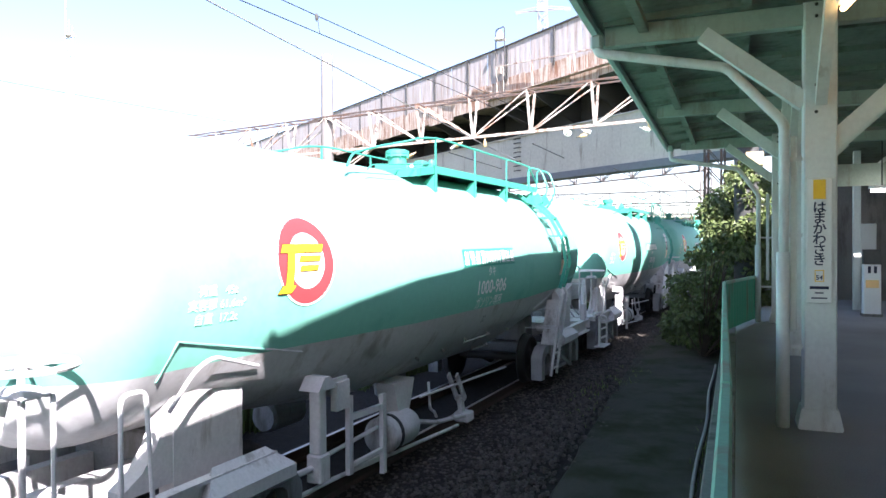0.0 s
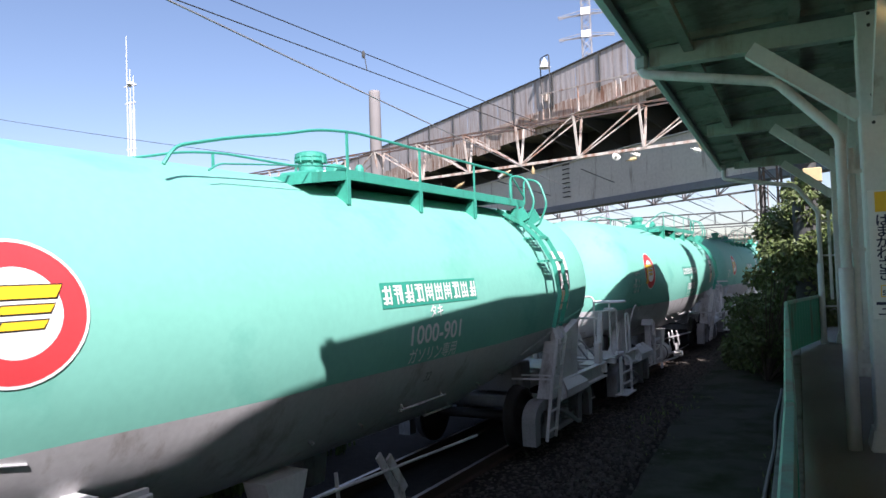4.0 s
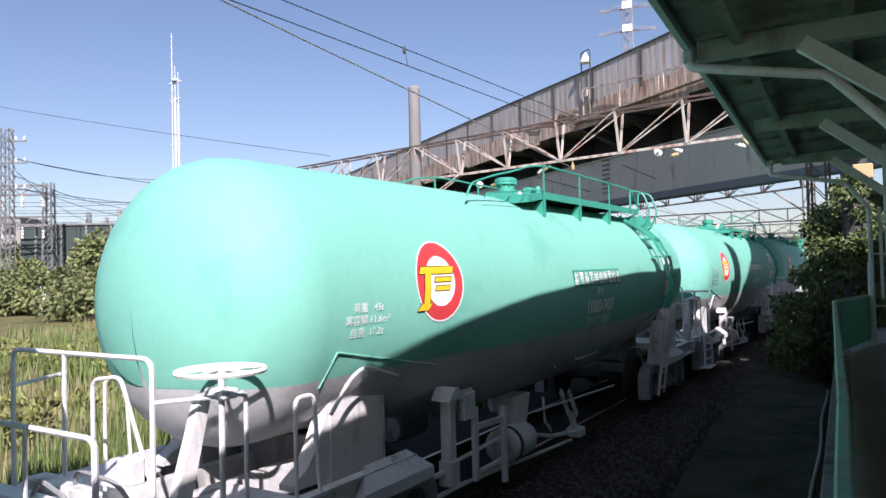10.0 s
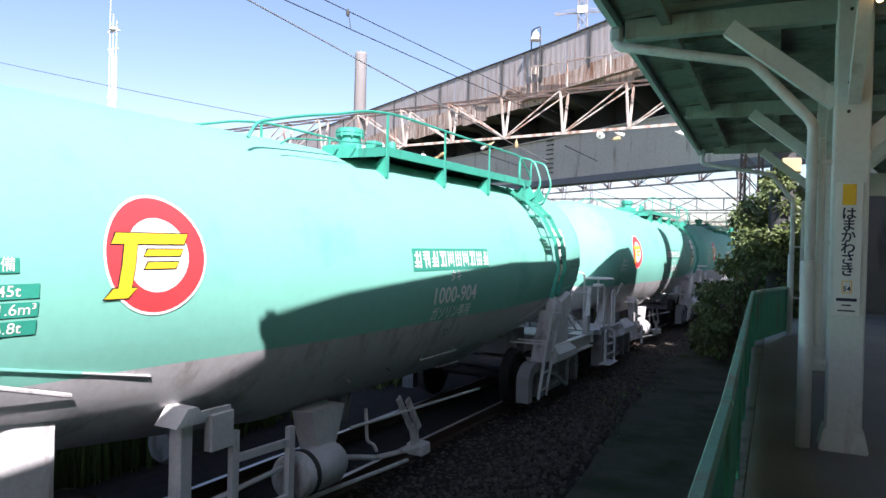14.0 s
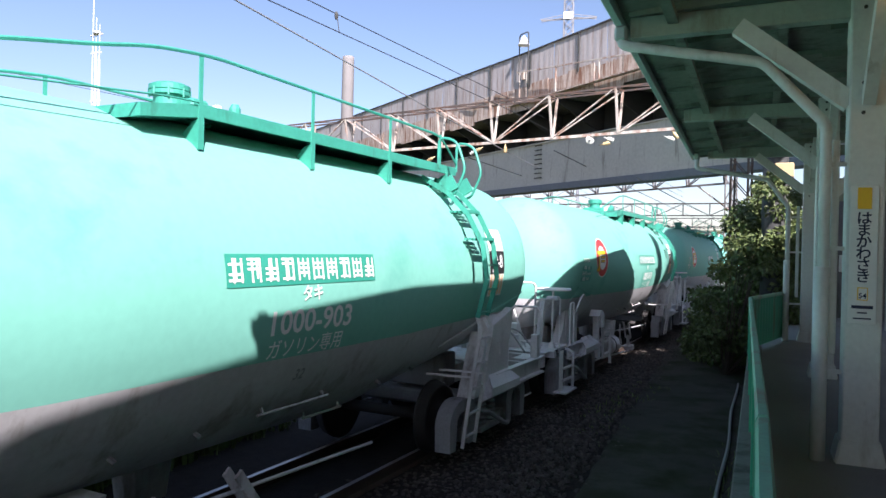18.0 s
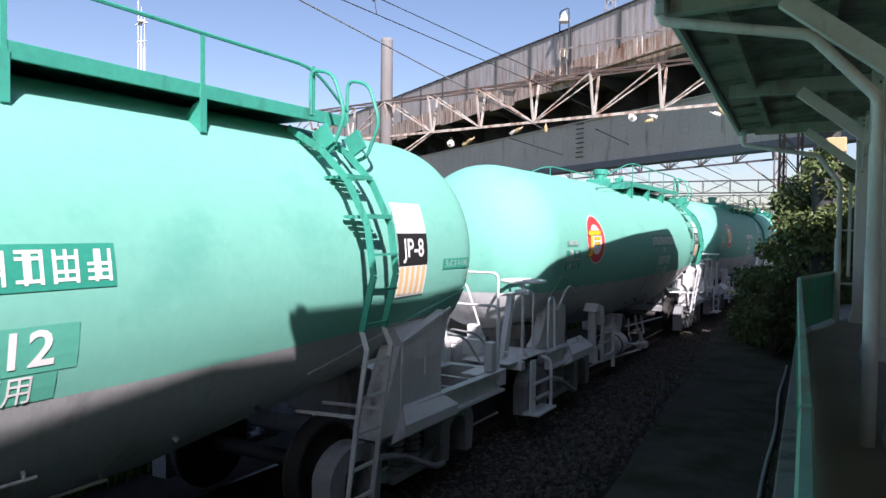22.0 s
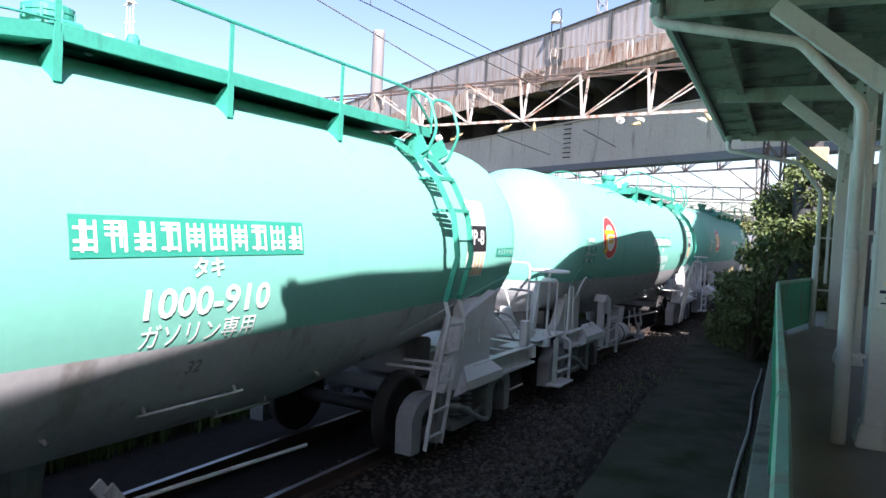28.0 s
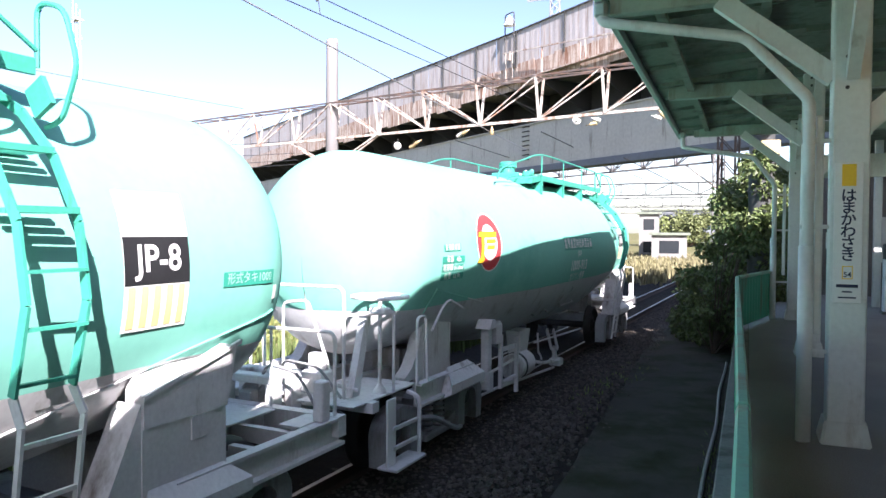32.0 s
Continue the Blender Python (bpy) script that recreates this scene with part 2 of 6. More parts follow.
M_SIGN = material("sign_white_board", (0.72, 0.73, 0.68), 0.5, vary=0.05, scale=3)
M_INK = material("sign_blue_black_ink", (0.012, 0.02, 0.05), 0.5, vary=0.1)
M_TUBE = material("fluorescent_tube", (1.0, 0.95, 0.85), 0.4, vary=0.0, emit=9.0)
M_WARMTUBE = material("warm_lamp_diffuser", (1.0, 0.62, 0.22), 0.4, vary=0.0, emit=3.0)


# ---- mesh helpers ----
def part(name, bm, mat, parent=None, label="", smooth=False):
    me = bpy.data.meshes.new(name)
    bm.to_mesh(me)
    bm.free()
    for m in (mat if isinstance(mat, (list, tuple)) else (mat,)):
        me.materials.append(m)
    if smooth:
        me.polygons.foreach_set("use_smooth", [True] * len(me.polygons))
    ob = new(name, me)
    ob.parent = parent
    if label:
        ob["label"] = label
    return ob


def thing(name, label, category, group="", at=None, kind=""):
    ob = new(name)
    ob.empty_display_size = 0.2
    if at is not None:
        ob.matrix_world = at
    return tagged(ob, label, category, group, kind)


def box(bm, x0, x1, y0, y1, z0, z1, bevel=0.0, m=None):
    vs = [bm.verts.new(p) for p in ((x0, y0, z0), (x1, y0, z0), (x1, y1, z0), (x0, y1, z0), (x0, y0, z1), (x1, y0, z1), (x1, y1, z1), (x0, y1, z1))]
    fs = [bm.faces.new([vs[i] for i in q]) for q in ((3, 2, 1, 0), (4, 5, 6, 7), (0, 1, 5, 4), (1, 2, 6, 5), (2, 3, 7, 6), (3, 0, 4, 7))]
    if bevel:
        es = list({e for f in fs for e in f.edges})
        r = bmesh.ops.bevel(bm, geom=es, offset=bevel, segments=1, affect="EDGES")
        vs = [v for v in r["verts"]] or vs
    if m is not None:
        bmesh.ops.transform(bm, matrix=m, verts=list({v for v in vs if v.is_valid}))
    return bm


def prism(bm, pts, axis, a, b):
    """A closed outline of 2D points, drawn out along an axis from a to b."""
    def at(p, d):
        q = list(p)
        q.insert("xyz".index(axis), d)
        return q
    lo = [bm.verts.new(at(p, a)) for p in pts]
    hi = [bm.verts.new(at(p, b)) for p in pts]
    n = len(pts)
    bm.faces.new(lo[::-1])
    bm.faces.new(hi)
    for i in range(n):
        bm.faces.new((lo[i], lo[(i + 1) % n], hi[(i + 1) % n], hi[i]))
    bmesh.ops.recalc_face_normals(bm, faces=bm.faces[:])
    return bm


def tube(bm, path, r, seg=8, cap=True, r_end=None):
    """A round bar along a list of points."""
    path = [Vector(p) for p in path]
    rings = []
    side = None
    for i, p in enumerate(path):
        d = (path[min(i + 1, len(path) - 1)] - path[max(i - 1, 0)]).normalized()
        if side is None:
            side = d.orthogonal().normalized()
        else:
            side = (side - d * side.dot(d)).normalized()
        up = d.cross(side)
        k = 1.0
        if 0 < i < len(path) - 1:
            c = (path[i] - path[i - 1]).normalized().dot((path[i + 1] - path[i]).normalized())
            k = 1 / max(math.sqrt(max((1 + c) / 2, 0.2)), 0.5)
        rr = r if r_end is None else r + (r_end - r) * i / (len(path) - 1)
        rings.append([bm.verts.new(p + (side * math.cos(a) + up * math.sin(a)) * rr * (k if seg > 4 else 1)) for a in (2 * math.pi * j / seg for j in range(seg))])
    for a, b in zip(rings, rings[1:]):
        for j in range(seg):
            bm.faces.new((a[j], a[(j + 1) % seg], b[(j + 1) % seg], b[j]))
    if cap:
        bm.faces.new(rings[0][::-1])
        bm.faces.new(rings[-1])
    return bm


def bar(bm, a, b, w, h):
    """A square-edged bar from a to b."""
    a, b = Vector(a), Vector(b)
    d = (b - a).normalized()
    s = d.cross(Vector((0, 0, 1)))
    s = s.normalized() if s.length > 1e-4 else Vector((1, 0, 0))
    u = s.cross(d).normalized()
    q = [bm.verts.new(p + s * i * w / 2 + u * j * h / 2) for p in (a, b) for i, j in ((-1, -1), (1, -1), (1, 1), (-1, 1))]
    for f in ((0, 1, 2, 3), (7, 6, 5, 4), (0, 4, 5, 1), (1, 5, 6, 2), (2, 6, 7, 3), (3, 7, 4, 0)):
        bm.faces.new([q[i] for i in f])
    return bm


def arc_path(pts, r=0.08, n=4):
    """The points with their inner corners rounded."""
    pts = [Vector(p) for p in pts]
    out = [pts[0]]
    for a, b, c in zip(pts, pts[1:], pts[2:]):
        k = min(r, (a - b).length / 2, (c - b).length / 2)
        p, q = b + (a - b).normalized() * k, b + (c - b).normalized() * k
        for i in range(n + 1):
            t = i / n
            out.append(p * (1 - t) ** 2 + b * 2 * t * (1 - t) + q * t * t)
    return out + [pts[-1]]


def lathe(bm, prof, seg=16, axis="z", centre=(0, 0, 0)):
    """A turned shape from (radius, height) points."""
    c = Vector(centre)
    def at(r, h, a):
        x, y = r * math.cos(a), r * math.sin(a)
        return c + Vector({"z": (x, y, h), "x": (h, x, y), "y": (x, h, y)}[axis])
    rings = [[bm.verts.new(at(max(r, 1e-4), h, 2 * math.pi * j / seg)) for j in range(seg)] for r, h in prof]
    for a, b in zip(rings, rings[1:]):
        for j in range(seg):
            bm.faces.new((a[j], a[(j + 1) % seg], b[(j + 1) % seg], b[j]))
    bm.faces.new(rings[0][::-1])
    bm.faces.new(rings[-1])
    bmesh.ops.recalc_face_normals(bm, faces=bm.faces[:])
    return bm


def B():
    return bmesh.new()


_words = {}


def words(text, size, depth=0.0):
    """Vertices and faces of lettering, centred, in its own plane."""
    key = (text, size)
    if key not in _words:
        cu = bpy.data.curves.new("lettering", "FONT")
        cu.body, cu.size, cu.align_x, cu.align_y = text, size, "CENTER", "CENTER"
        cu.resolution_u = 3
        cu.offset = size * (0.003 if any(ord(c) > 0x4dff for c in text) else 0.018)
        ob = bpy.data.objects.new("lettering", cu)
        scene.collection.objects.link(ob)
        bpy.context.view_layer.update()
        me = bpy.data.meshes.new_from_object(ob.evaluated_get(bpy.context.evaluated_depsgraph_get()))
        _words[key] = ([tuple(v.co) for v in me.vertices], [tuple(p.vertices) for p in me.polygons])
        bpy.data.objects.remove(ob)
        bpy.data.meshes.remove(me)
        bpy.data.curves.remove(cu)
    return _words[key]

# ---- the tank wagons ----
AXIS_X = -4.85
PITCH = 13.57
TOP_Z, LINE_Z = 3.53, 1.68
R_END, R_MID = 1.225, 1.375
V_CYL, V_CONE, V_SHOULDER, V_TIP = 1.9, 4.7, 5.30, 6.17
V_MID = 0.2


def tank_section(v):
    """Radius and axis height of the tank at a place along it."""
    a = abs(v - V_MID)
    if a <= V_CYL:
        r = R_MID
    elif a <= V_CONE:
        r = R_MID + (R_END - R_MID) * (a - V_CYL) / (V_CONE - V_CYL)
    else:
        r = R_END
    zc = TOP_Z - r
    if a > V_SHOULDER:
        k = min((a - V_SHOULDER) / (V_TIP - V_SHOULDER), 1.0)
        r = r * max(1 - k ** 2.1, 0.0) ** (1 / 2.0)
    return r, zc


def on_tank(v, z, lift=0.0, side=1):
    r, zc = tank_section(v)
    s = max(min((z - zc) / r, 1), -1)
    c = math.sqrt(1 - s * s)
    return Vector((side * (r + lift) * c, v, zc + (r + lift) * s))


def tank_skin(upper):
    bm = B()
    stations = [-V_TIP + (V_TIP - V_SHOULDER) * (1 - math.cos(math.pi / 2 * i / 9)) for i in range(10)]
    stations += [-V_CONE, -V_CYL] + [V_CYL, V_CONE] + [-s for s in stations[::-1]]
    stations = [s + V_MID for s in stations]
    rings = []
    for v in stations:
        r, zc = tank_section(v)
        r = max(r, 0.004)
        t0 = math.acos(max(min((LINE_Z - zc) / r, 0.9999), -0.9999))
        n = 36 if upper else 20
        lo, hi = (-t0, t0) if upper else (t0, 2 * math.pi - t0)
        if not upper and LINE_Z < zc - r:
            rings.append([bm.verts.new((0, v, zc - r)) for _ in range(n + 1)])
            continue
        rings.append([bm.verts.new((r * math.sin(a), v, zc + r * math.cos(a))) for a in (lo + (hi - lo) * i / n for i in range(n + 1))])
    for a, b in zip(rings, rings[1:]):
        if a and b:
            for i in range(len(a) - 1):
                bm.faces.new((a[i], a[i + 1], b[i + 1], b[i]))
    if upper:
        for r in (rings[0], rings[-1]):
            bm.faces.new(r)
    bmesh.ops.remove_doubles(bm, verts=bm.verts[:], dist=0.0015)
    bmesh.ops.recalc_face_normals(bm, faces=bm.faces[:])
    return bm


def patch(v0, v1, z0, z1, lift=0.006, nv=6, nz=10, side=1, skew=0.0):
    """A painted rectangle that follows the tank's skin."""
    bm = B()
    g = [[bm.verts.new(on_tank(v0 + (v1 - v0) * i / nv + skew * j / nz, z0 + (z1 - z0) * j / nz, lift, side)) for i in range(nv + 1)] for j in range(nz + 1)]
    for j in range(nz):
        for i in range(nv):
            f = (g[j][i], g[j][i + 1], g[j + 1][i + 1], g[j + 1][i])
            bm.faces.new(f if side > 0 else f[::-1])
    return bm


def painted(text, size, v, z, lift=0.009, bm=None, sx=1.0, skew=0.0):
    bm = bm or B()
    vs, fs = words(text, size)
    ws = [bm.verts.new(on_tank(v + p[0] * sx + p[1] * skew, z + p[1], lift)) for p in vs]
    for f in fs:
        try:
            bm.faces.new([ws[i] for i in f])
        except ValueError:
            pass
    return bm


def disc(v, z, r0, r1, lift, seg=40, bm=None):
    """A painted ring, or a disc where r0 is 0."""
    bm = bm or B()
    rr = [r0 + (r1 - r0) * k / 3 for k in range(4)] if r0 else [0.001 + r1 * k / 4 for k in range(5)]
    rings = [[bm.verts.new(on_tank(v + r * math.cos(a), z + r * math.sin(a), lift)) for a in (2 * math.pi * j / seg for j in range(seg))] for r in rr]
    for a, b in zip(rings, rings[1:]):
        for j in range(seg):
            bm.faces.new((a[j], b[j], b[(j + 1) % seg], a[(j + 1) % seg]))
    return bm


def wheelset():
    bm = B()
    tube(bm, [(-1.0, 0, 0), (1.0, 0, 0)], 0.075, 10)
    for s in (-1, 1):
        prof = [(0.10, s * 0.62), (0.14, s * 0.60), (0.33, s * 0.68), (0.36, s * 0.665), (0.455, s * 0.665), (0.455, s * 0.695), (0.43, s * 0.71), (0.425, s * 0.80), (0.37, s * 0.80), (0.34, s * 0.74), (0.15, s * 0.74), (0.12, s * 0.79), (0.075, s * 0.79)]
        lathe(bm, prof, 28, "x")
    return bm


def bogie_side(s):
    """One side frame of a bogie: two arched pedestals round the axle boxes, a beam and a spring nest."""
    bm = B()
    a, b = sorted((s * 0.92, s * 1.12))
    for k in (-1, 1):
        y0 = k * 0.90
        outer = [(y0 - 0.36, 0.10), (y0 - 0.37, 0.42)] + [(y0 - 0.37 * math.cos(q), 0.42 + 0.27 * math.sin(q)) for q in np.linspace(0.25, math.pi - 0.25, 9)] + [(y0 + 0.37, 0.42), (y0 + 0.34, 0.10)]
        inner = [(y0 + 0.19, 0.10), (y0 + 0.17, 0.42)] + [(y0 + 0.17 * math.cos(q), 0.43 + 0.11 * math.sin(q)) for q in np.linspace(0.3, math.pi - 0.3, 5)] + [(y0 - 0.17, 0.42), (y0 - 0.19, 0.10)]
        prism(bm, outer + inner, "x", a, b)
    prism(bm, [(-0.62, 0.70), (-0.42, 0.76), (0.42, 0.76), (0.62, 0.70), (0.56, 0.56), (0.30, 0.60), (-0.30, 0.60), (-0.56, 0.56)], "x", min(s * 0.94, s * 1.08), max(s * 0.94, s * 1.08))
    for k in (-1, 1):
        bar(bm, (s * 1.02, k * 0.56, 0.27), (s * 1.02, k * 0.26, 0.20), 0.10, 0.09)
    box(bm, min(s * 0.94, s * 1.12), max(s * 0.94, s * 1.12), -0.33, 0.33, 0.14, 0.22, 0.015)
    return bm


def axle_box(s):
    bm = B()
    box(bm, min(s * 0.86, s * 1.0), max(s * 0.86, s * 1.0), -0.14, 0.14, 0.28, 0.53, 0.03)
    lathe(bm, [(0.10, s * 0.99), (0.10, s * 1.05), (0.08, s * 1.07), (0.03, s * 1.075)], 14, "x", (0, 0, 0.42))
    return bm


def coil_spring(s):
    bm = B()
    for i in range(6):
        lathe(bm, [(0.065, 0.225 + i * 0.06), (0.085, 0.245 + i * 0.06), (0.065, 0.27 + i * 0.06)], 10, "z", (s * 1.02, 0, 0))
    return bm


def tare_words(tare):
    return painted("自重  " + tare, 0.085, -4.64, 2.03, 0.009, sx=1.12)


def build_wagon(serial, tare):
    w = thing("tank_wagon", "mint-green and grey four-axle railway tank wagon on its rails", "tank wagon", "wagons of the fuel train")
    # tank
    tank = part("tank", tank_skin(True), M_GREEN, w, "glossy mint-green upper tank shell", True)
    part("tank_bottom", tank_skin(False), M_GREY, w, "weathered grey lower tank shell", True)
    for s in (-1, 1):
        for e in (-1, 1):
            for v0, v1, m in ((4.55, 5.75, M_GREEN), (3.3, 4.55, M_GREY)) if e > 0 else ((4.96, 4.0, M_GREEN), (4.0, 3.5, M_GREY)):
                bm = B()
                pts = [on_tank(e * v, (1.46 + 0.225 * (v - 3.64)) if e > 0 else (1.67 + 0.19 * (v - 3.76)), 0.006, s) for v in np.linspace(v0, v1, 10)]
                if m is M_GREEN and e < 0:
                    pts = [on_tank(-5.03, 1.62, 0.006, s)] + pts
                tube(bm, pts, 0.009, 5)
                part("weld_bead", bm, m, w)
    # saddles and their gussets at the ends
    for e in (-1, 1):
        first = set(w.children)
        near, far = sorted((e * 4.28, e * 5.02))
        bm = B()
        box(bm, -0.45, 0.45, near + 0.2, far - 0.2, 0.62, 1.09, 0.02)
        part("saddle_pillar", bm, M_BOGIE, w)
        for s in (-1, 1):
            bm = B()
            sx, sz = (s * 1.17, 0.0) if e > 0 else (s * 0.88, -0.06)
            prism(bm, [(sx, 0.62), (sx, 1.50 + sz), (sx + s * (-0.11 if e > 0 else 0.06), 1.66 + sz), (sx - s * 0.15, 1.54 + sz), (sx - s * 0.15, 1.1), (sx - s * 0.15, 0.62)], "y", near, far)
            saddle = part("saddle", bm, M_FRAME, w, "grey steel tank saddle")
            if e > 0:
                bm = B()
                a, b = sorted((s * 1.19, s * 1.215))
                prism(bm, [(4.26, 1.49), (5.14, 1.735), (5.14, 1.765), (4.26, 1.52)], "x", a, b)
                part("saddle_lip", bm, M_FRAME, saddle)
                bm = B()
                box(bm, min(s * 1.17, s * 1.185), max(s * 1.17, s * 1.185), 4.68, 4.82, 1.13, 1.30, 0.004)
                part("label_frame", bm, M_FRAME, saddle)
            # sweeping plate that carries the tank down to the end frame
            bm = B()
            if e < 0:
                prof = [(-5.02, 0.82), (-5.02, 1.48), (-5.08, 1.31), (-5.17, 1.12), (-5.30, 0.96), (-5.46, 0.87), (-5.46, 0.82)]
                a, b = sorted((s * 0.72, s * 0.87))
            else:
                prof = [(4.28, 1.30), (5.02, 1.30), (5.12, 1.72), (5.04, 1.74), (4.28, 1.50)]
                a, b = sorted((s * 1.10, s * 1.186))
            prism(bm, prof, "x", a, b)
            part("gusset", bm, M_FRAME, w)
            # folded skirt below the frame at the saddle
            bm = B()
            x0, x1 = s * 1.14, s * 1.30
            q = [(x0, e * 4.36, 0.93), (x0, e * 4.96, 0.93), (x1, e * 5.16, 0.76), (x1, e * 4.16, 0.76), (x0, e * 4.16, 0.56), (x0, e * 5.16, 0.56), (x1, e * 5.16, 0.66), (x1, e * 4.16, 0.66)]
            vs = [bm.verts.new(p) for p in q]
            for f in ((0, 1, 2, 3), (3, 2, 6, 7), (7, 6, 5, 4), (0, 3, 7, 4), (1, 5, 6, 2), (0, 4, 5, 1)):
                bm.faces.new([vs[i] for i in f])
            if e < 0:
                bmesh.ops.translate(bm, verts=bm.verts[:], vec=(0, 0.05, 0))
            bmesh.ops.recalc_face_normals(bm, faces=bm.faces[:])
            part("bolster_cover", bm, M_FRAME, w)
        if e > 0:
            for s in (-1, 1):
                bm = B()
                a, b = sorted((s * 0.92, s * 1.16))
                prism(bm, [(4.28, 1.46), (4.28, 0.66), (3.90, 0.66)], "x", a, b)
                part("saddle_wedge", bm, M_FRAME, w)
        for o in set(w.children) - first:
            o.location.y += 0.16 if e > 0 else 0.28
    # end frames
    for e in (-1, 1):
        first = set(w.children)
        a, b = (4.45, 6.42) if e > 0 else (-5.42, -3.97)
        for s in (-1, 1):
            fr = B()
            prism(fr, [(s * x, z) for x, z in ((1.10, 0.62), (1.20, 0.62), (1.20, 0.65), (1.13, 0.65), (1.13, 0.855), (1.20, 0.855), (1.20, 0.88), (1.10, 0.88))], "y", a, b)
            part("side_channel", fr, M_FRAME, w, "grey channel-steel frame side")
        fr = B()
        a, b = sorted((e * 4.45, e * 6.42))
        for s in (-1, 1):
            x0, x1 = sorted((s * 0.22, s * 0.34))
            box(fr, x0, x1, a, b, 0.60, 0.86)
        a, b = sorted((e * 6.32, e * 6.44))
        box(fr, -1.2, 1.2, a, b, 0.70 if e > 0 else 0.78, 0.885)
        box(fr, -0.5, 0.5, a, b, 0.52, 0.70)
        part("end_frame", fr, M_FRAME, w, "grey steel end frame")
        for x0, x1, y0, y1 in ((-0.5, 0.5, 5.25, 6.3), (-1.09, -0.86, 5.9, 6.3), (0.86, 1.09, 5.9, 6.3)) if e > 0 else ((-1.12, -0.45, 5.4, 6.66), (0.45, 1.12, 5.4, 6.66), (-0.44, 0.44, 5.95, 6.4)):
            dk = B()
            a, b = sorted((e * y0, e * y1))
            box(dk, x0, x1, a, b, 0.866, 0.886, 0.004)
            part("end_platform", dk, M_FRAME, w)
        if e > 0:
            for y in (5.35, 5.85):
                dk = B()
                box(dk, -1.08, 1.08, y, y + 0.07, 0.70, 0.84)
                part("cross_member", dk, M_FRAME, w)
            for s in (-1, 1):
                dk = B()
                box(dk, min(s * 1.07, s * 1.18), max(s * 1.07, s * 1.18), 6.10, 6.22, 0.88, 1.24, 0.012)
                part("end_stub", dk, M_FRAME, w)
        else:
            dk = B()
            box(dk, 0.30, 0.58, -6.40, -6.20, 0.886, 1.12, 0.02)
            box(dk, 0.36, 0.52, -6.36, -6.24, 1.12, 1.30, 0.015)
            part("brake_bracket", dk, M_FRAME, w)
            dk = B()
            tube(dk, arc_path([(-0.9, -6.30, 0.98), (0.3, -6.32, 1.02), (0.95, -6.30, 0.96)], 0.1), 0.022, 6)
            part("uncoupling_rod", dk, M_FRAME, w)
        dk = B()
        for x in (-0.30, 0.30):
            box(dk, x - 0.05, x + 0.05, min(e * 6.44, e * 6.60), max(e * 6.44, e * 6.60), 0.60, 1.06, 0.012)
        box(dk, -0.35, 0.35, min(e * 6.44, e * 6.60), max(e * 6.44, e * 6.60), 1.06, 1.14, 0.012)
        part("coupler_guide", dk, M_FRAME, w)
        # coupler
        cp = B()
        a, b = sorted((e * 6.44, e * 6.62))
        box(cp, -0.09, 0.09, a, b, 0.78, 0.98, 0.02)
        a, b = sorted((e * 6.60, e * 6.80))
        box(cp, -0.17, 0.15, a, b, 0.70, 1.02, 0.05)
        tube(cp, arc_path([(0.12, e * 6.5, 1.02), (0.2, e * 6.55, 1.25), (0.6, e * 6.50, 1.2), (0.85, e * 6.46, 0.9)], 0.1), 0.016, 6)
        part("coupler", cp, M_BOGIE, w, "dark knuckle coupler with lift rod")
        for k in (-0.32, 0.36):
            bm = B()
            tube(bm, arc_path([(k, e * 6.44, 0.72), (k, e * 6.56, 0.72), (k * 0.8, e * 6.66, 0.42), (k * 0.4, e * 6.78, 0.46)], 0.12), 0.03, 8)
            part("brake_hose", bm, M_DARK, w)
        # handrails across and beside the ends
        if e > 0:
            bm = B()
            tube(bm, arc_path([(1.13, 6.36, 0.88), (1.13, 6.36, 1.64), (-1.13, 6.36, 1.64), (-1.13, 6.36, 0.88)], 0.08), 0.018, 7)
            for k in (-0.4, 0.4):
                tube(bm, [(k, 6.36, 0.88), (k, 6.36, 1.64)], 0.014, 6)
            part("end_handrail", bm, M_FRAME, w, "pale grey tube handrail across the end")
        else:
            for s in (-1, 1):
                bm = B()
                x = s * 1.17
                tube(bm, arc_path([(x, -5.47, 0.88), (x, -5.47, 1.62), (x, -5.27, 1.62), (x, -5.22, 0.88)], 0.07), 0.017, 7)
                part("corner_handrail", bm, M_FRAME, w, "pale grey bent-tube handrail")
                bm = B()
                tube(bm, arc_path([(s * 0.85, -6.42, 1.72), (s * 1.11, -5.95, 1.72), (s * 1.11, -5.88, 1.72), (s * 1.11, -5.88, 0.88)], 0.07), 0.016, 7)
                part("side_handrail", bm, M_FRAME, w)
            bm = B()
            tube(bm, arc_path([(0.85, -6.42, 0.88), (0.85, -6.42, 2.0), (-0.85, -6.42, 2.0), (-0.85, -6.42, 0.88)], 0.09), 0.018, 7)
            tube(bm, [(-0.15, -6.42, 0.88), (-0.15, -6.42, 2.0)], 0.016, 6)
            part("end_handrail", bm, M_FRAME, w, "pale grey tube handrail across the end")
            bm = B()
            tube(bm, arc_path([(0.0, -6.30, 0.88), (0.0, -6.30, 1.80), (0.30, -6.28, 1.84), (0.62, -6.2, 0.88)], 0.07), 0.016, 7)
            part("middle_handrail", bm, M_FRAME, w)
            for s in (-1, 1):
                bm = B()
                tube(bm, arc_path([(s * 1.08, -4.06, 1.58), (s * 1.17, -4.66, 1.75), (s * 1.17, -4.85, 1.67), (s * 1.14, -5.05, 1.42)], 0.1), 0.016, 7)
                part("bent_pipe", bm, M_FRAME, w)
        for o in set(w.children) - first:
            o.location.y += 0.25 if e > 0 else 0.02
    # hand brake at one end
    hx, hy = 1.02, -5.99
    hb = B()
